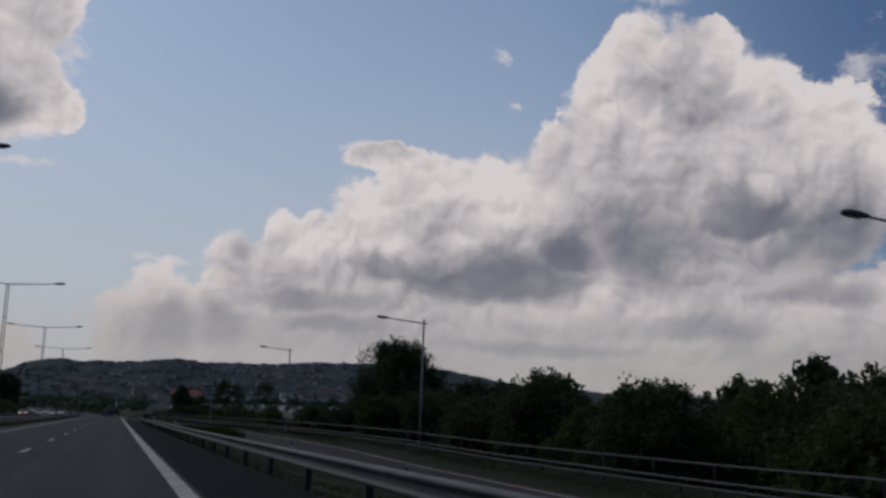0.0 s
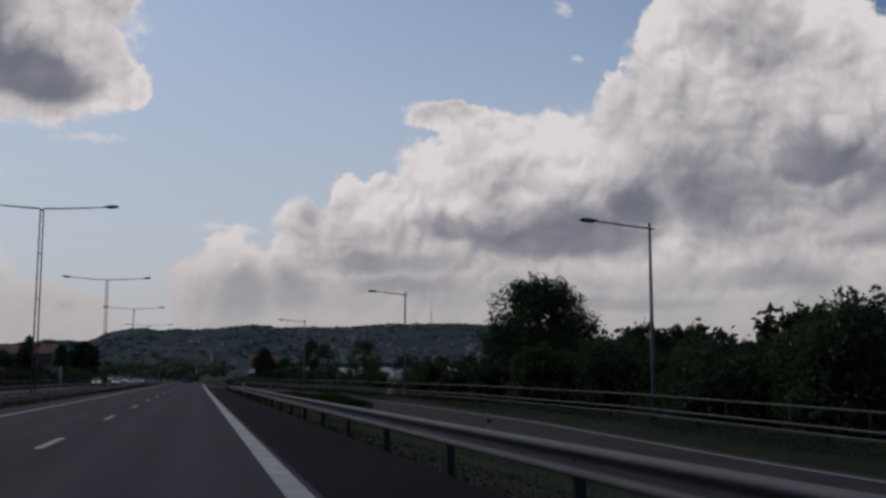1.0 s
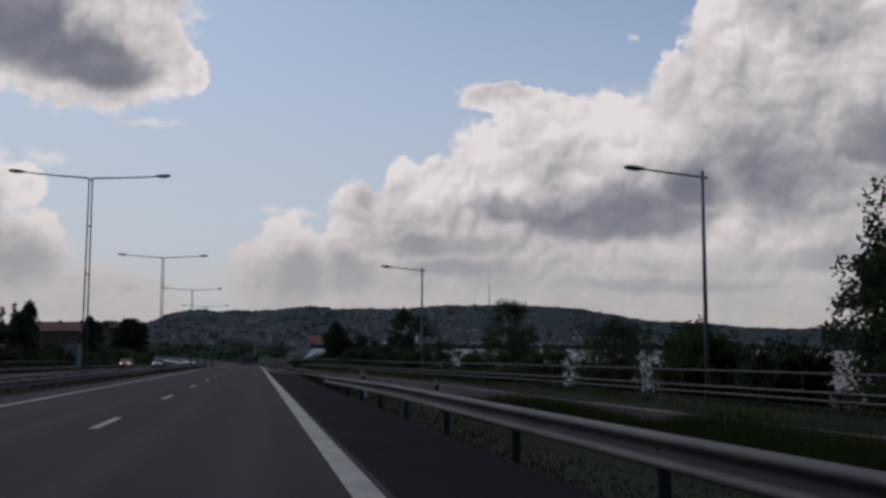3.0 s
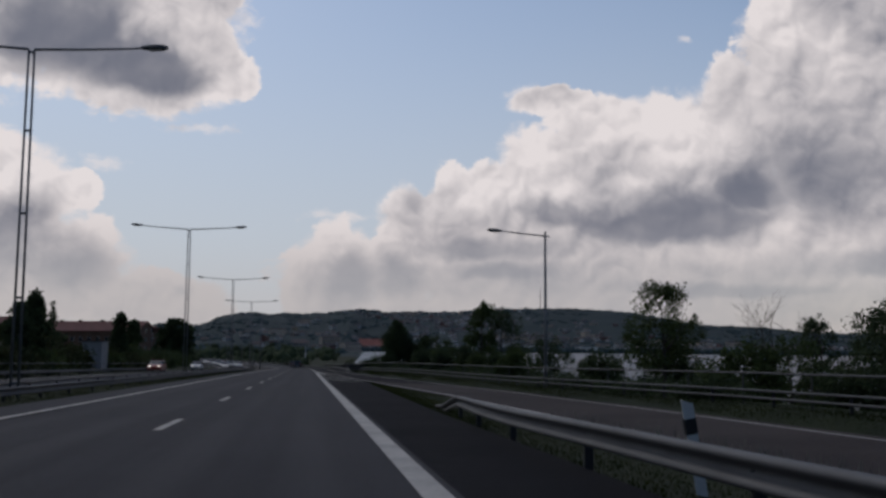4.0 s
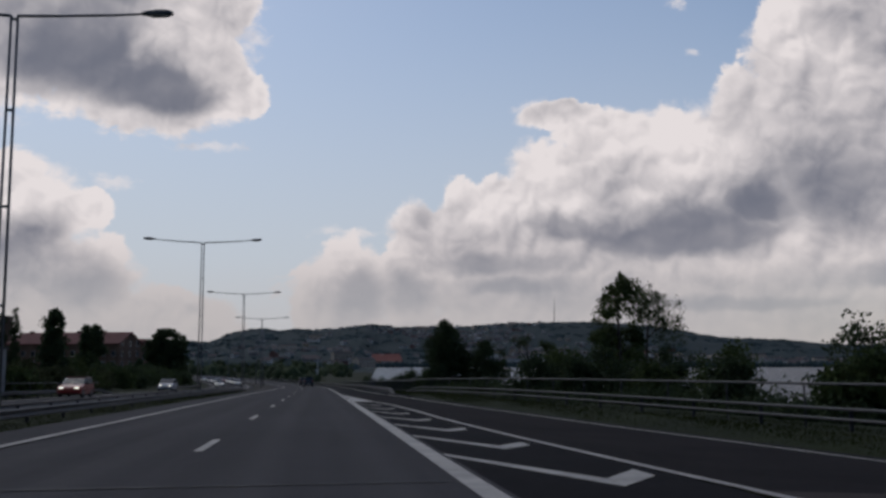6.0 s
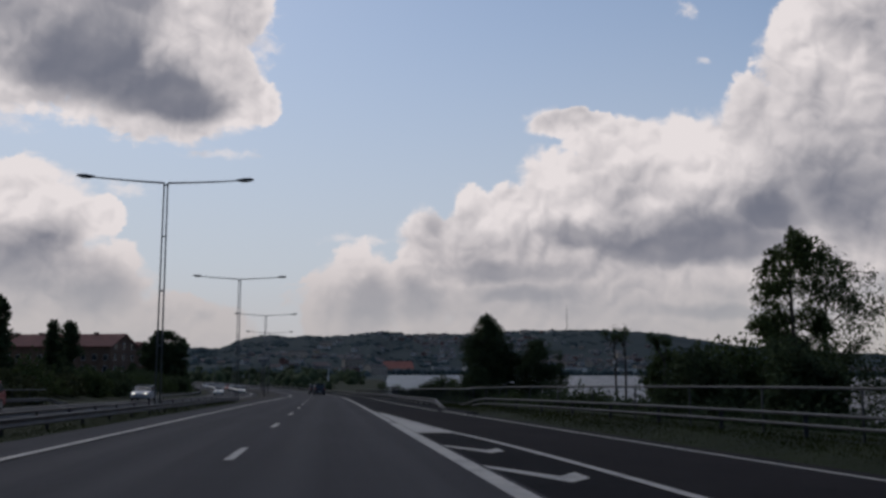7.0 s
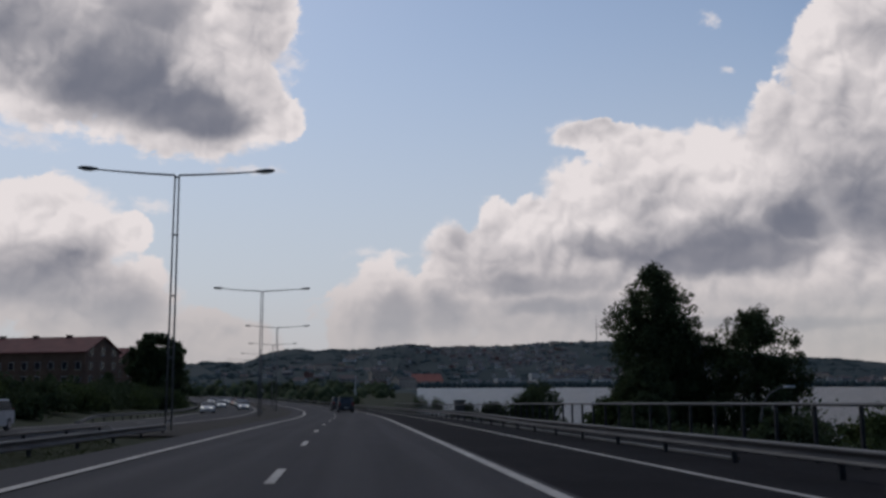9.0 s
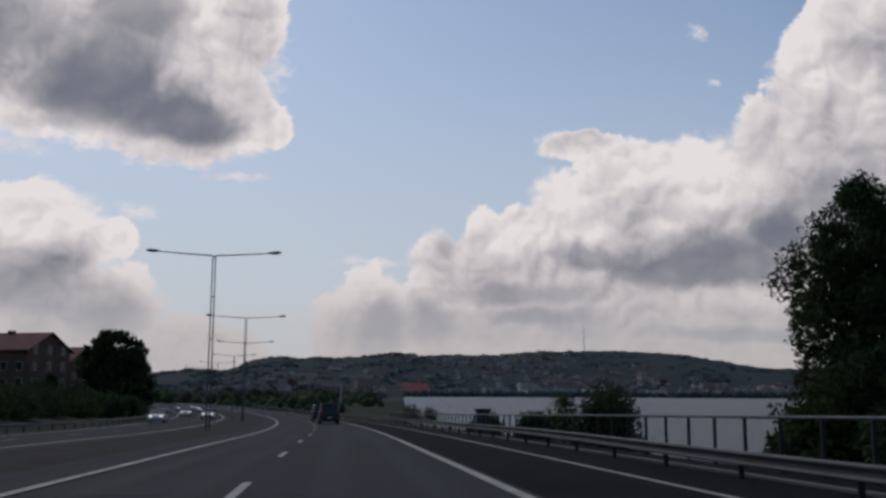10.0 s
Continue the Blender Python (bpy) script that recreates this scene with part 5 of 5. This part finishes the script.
HEADLIGHT = glowing("lit_headlamp", (1.0, 0.93, 0.8), 1.2)


def paint(name, colour):
    return material(name, tuple(0.85 * c for c in colour), colour, 1.0, 0.3, bump=0.0, spec=0.6)


def vehicle(name, label, category, length, width, height, mat, side, cabin, m, lit=False, group=""):
    """A road vehicle whose front points along +y. side: outline of the lower body as (share of length from the tail, height); cabin: the same for the glasshouse."""
    car = thing(name, label, category, group, at=m)

    def slab(outline_pts, w, inset, name, material_, parent, lab=""):
        pts = [(length * (a - 0.5), z) for a, z in outline_pts]
        cy = sum(p[0] for p in pts) / len(pts)
        cz = sum(p[1] for p in pts) / len(pts)
        rings = []
        for x, s in ((-w / 2, 1 - inset), (-w / 2 + 0.09, 1.0), (w / 2 - 0.09, 1.0), (w / 2, 1 - inset)):
            rings.append([(x, cy + (a - cy) * s, cz + (z - cz) * s) for a, z in pts])
        return part(name, Shape().grid(rings).mesh(name, material_), parent, lab)

    body = slab(side, width, 0.06, "body", mat, car)
    lo, hi = min(z for a, z in cabin), max(z for a, z in cabin)
    slab(cabin, width - 0.16, 0.1, "glasshouse", GLASS, car, "dark tinted windows")
    top = sorted(a for a, z in cabin if z > hi - 0.12)
    part("roof", Shape().box(-width / 2 + 0.16, width / 2 - 0.16, length * (top[0] - 0.5), length * (top[-1] - 0.5), hi - 0.02, hi + 0.06, 0.05).mesh("roof", mat), car)
    r = 0.32 if height < 1.7 else 0.35
    tyre = Shape()
    tyre.grid([[(x, math.cos(a) * q, math.sin(a) * q) for a in (2 * math.pi * k / 16 for k in range(16))] for x, q in ((-0.11, r - 0.04), (-0.08, r), (0.08, r), (0.11, r - 0.04))])
    tyre_me = tyre.mesh("wheel", BLACK)
    rim = Shape()
    rim.grid([[(x, math.cos(a) * q, math.sin(a) * q) for a in (2 * math.pi * k / 10 for k in range(10))] for x, q in ((-0.115, r * 0.6), (0.115, r * 0.6))])
    rim_me = rim.mesh("rim", CHROME)
    for sx in (-1, 1):
        for a in (0.19, 0.81):
            wheel = part("wheel", tyre_me, car, m=pose(sx * (width / 2 - 0.09), length * (a - 0.5), r))
            part("rim", rim_me, wheel)
        part("headlight", Shape().box(sx * (width / 2 - 0.32) - 0.16, sx * (width / 2 - 0.32) + 0.16, length / 2 - 0.12, length / 2 + 0.012, 0.62, 0.76, 0.03).mesh("headlight", HEADLIGHT if lit else WHITE_PLASTIC), car)
        part("tail_light", Shape().box(sx * (width / 2 - 0.17) - 0.11, sx * (width / 2 - 0.17) + 0.11, -length / 2 - 0.012, -length / 2 + 0.1, 0.8, 1.05 if height < 1.7 else 1.25, 0.03).mesh("tail_light", TAIL), car)
        part("mirror", Shape().box(sx * (width / 2 + 0.08) - 0.1, sx * (width / 2 + 0.08) + 0.1, length * 0.16, length * 0.16 + 0.12, 0.95, 1.12, 0.03).mesh("mirror", BLACK), car)
    part("number_plate", Shape().box(-0.26, 0.26, -length / 2 - 0.03, -length / 2 - 0.002, 0.52, 0.63).mesh("number_plate", WHITE_PLASTIC), car)
    part("bumper", Shape().box(-width / 2 + 0.04, width / 2 - 0.04, -length / 2 - 0.05, -length / 2 + 0.15, 0.32, 0.5, 0.04).mesh("bumper", BLACK), car)
    return car


HATCH = ((0.0, 0.35), (0.0, 0.85), (0.03, 0.98), (0.2, 0.97), (0.72, 0.95), (0.96, 0.78), (1.0, 0.66), (1.0, 0.32), (0.9, 0.22), (0.1, 0.22))
HATCH_TOP = ((0.03, 0.96), (0.10, 1.38), (0.18, 1.44), (0.50, 1.44), (0.72, 0.94))
VAN = ((0.0, 0.38), (0.0, 1.0), (0.01, 1.12), (0.3, 1.12), (0.82, 1.1), (0.97, 0.92), (1.0, 0.75), (1.0, 0.35), (0.9, 0.26), (0.1, 0.26))
VAN_TOP = ((0.012, 1.1), (0.035, 1.78), (0.08, 1.86), (0.60, 1.86), (0.82, 1.08))
DARK_BLUE = paint("dark_blue_paint", (0.020, 0.024, 0.034))
lane = 1.75
y = 370.0
vehicle("van", "dark blue passenger van with tinted rear window", "van", 4.7, 1.9, 1.9, DARK_BLUE, VAN, VAN_TOP, pose(lane - 0.3 + bend(y), y, road_z(y), -1.2, 0, 4))
y = 388.0
vehicle("van", "dark grey tall van ahead of the blue one", "van", 5.0, 1.95, 2.0, paint("dark_grey_paint", (0.03, 0.03, 0.032)), VAN, VAN_TOP, pose(1.5 + bend(y), y, road_z(y), -1.0, 0, 5))
red, silver, white = paint("red_paint", (0.30, 0.03, 0.025)), paint("silver_paint", (0.42, 0.43, 0.44)), paint("white_paint", (0.62, 0.62, 0.61))
HATCHBACK = "hatchback with lit headlamps on the oncoming carriageway"
models = {}
for k, (x, y, mat, word) in enumerate(((-16.3, 252, red, "red"), (-16.3, 297, silver, "silver"), (-12.4, 412, white, "white"), (-16.4, 383, white, "white"), (-12.6, 428, silver, "silver"), (-16.5, 440, white, "white"), (-12.6, 447, white, "white"),
                                      (-16.5, 457, silver, "silver"), (-12.6, 463, white, "white"), (-16.5, 474, white, "white"), (-12.6, 480, red, "red"), (-16.5, 490, silver, "silver"), (-12.6, 498, white, "white"), (-16.5, 512, white, "white"), (-12.6, 522, silver, "silver"))):
    turn = 180 + math.degrees(math.atan2(max(0, y - 320) / 900.0, 1))
    m = pose(x + bend(y), y, road_z(y) - 0.1, 1.0, 0, turn)
    if word in models:
        copy_thing(models[word], m)
    else:
        models[word] = vehicle("car", word + " " + HATCHBACK, "car", 4.2, 1.75, 1.48, mat, HATCH, HATCH_TOP, m, True, "oncoming cars")

# ---------------------------------------------------------------- grass


def grass(name, label, left, right, y0, y1, count, tall, mat, seed, cat="grass", height=near_z):
    rng = np.random.default_rng(seed)
    ys = rng.uniform(y0, y1, count)
    verts = np.zeros((count, 3, 3))
    for i, y in enumerate(ys):
        a, b = left(y), right(y)
        x = a + (b - a) * rng.uniform()
        z = height(x, y)
        t, h = rng.uniform(0, 6.28), tall * rng.uniform(0.45, 1.25) * (0.75 + 0.5 * noise.noise((x * 0.4, y * 0.25, 0)))
        w = 0.016
        verts[i] = ((x - w * math.cos(t), y - w * math.sin(t), z - 0.03), (x + w * math.cos(t), y + w * math.sin(t), z - 0.03), (x + rng.normal() * 0.25 * h, y + rng.normal() * 0.25 * h, z + h))
    me = bpy.data.meshes.new(name)
    me.from_pydata(verts.reshape(-1, 3).tolist(), [], [(3 * i, 3 * i + 1, 3 * i + 2) for i in range(count)])
    me.materials.append(mat)
    return tagged(new(name, me), label, cat, kind="stuff")


grass("verge_grass", "rough dark grass between motorway and slip road", lambda y: shoulder_edge(y) + 0.02, lambda y: max(shoulder_edge(y) + 0.03, ramp_left(y) - 0.03), 28, 187, 90000, 0.06, BLADES, 1, height=verge_z)
grass("tall_verge_grass", "taller green grass along the slip road", lambda y: max(shoulder_edge(y) + 0.6, ramp_left(y) - 3.5), lambda y: ramp_left(y) - 0.1, 111, 130, 34000, 0.85, TALL_BLADES, 9, height=verge_z)
grass("median_grass", "rough dark grass in the median", lambda y: -9.15, lambda y: -5.15 - 3.0 * smooth(276, 288, y), 40, 288, 92000, 0.055, BLADES, 2)
grass("bank_grass", "rough grass below the outer guardrail", lambda y: ramp_out(y) + 0.65, lambda y: rail_out(y) + 1.4, 60, 262, 90000, 0.055, BLADES, 3)
SEED = material("seed_heads", (0.16, 0.155, 0.12), (0.26, 0.25, 0.20), 2.0, 0.9, bump=0.0)
grass("tall_weeds", "pale seeding weeds beside the slip road", lambda y: ramp_in(y) - 1.6, lambda y: ramp_in(y) - 0.5, 108, 152, 1500, 0.5, SEED, 4, "weeds", verge_z)
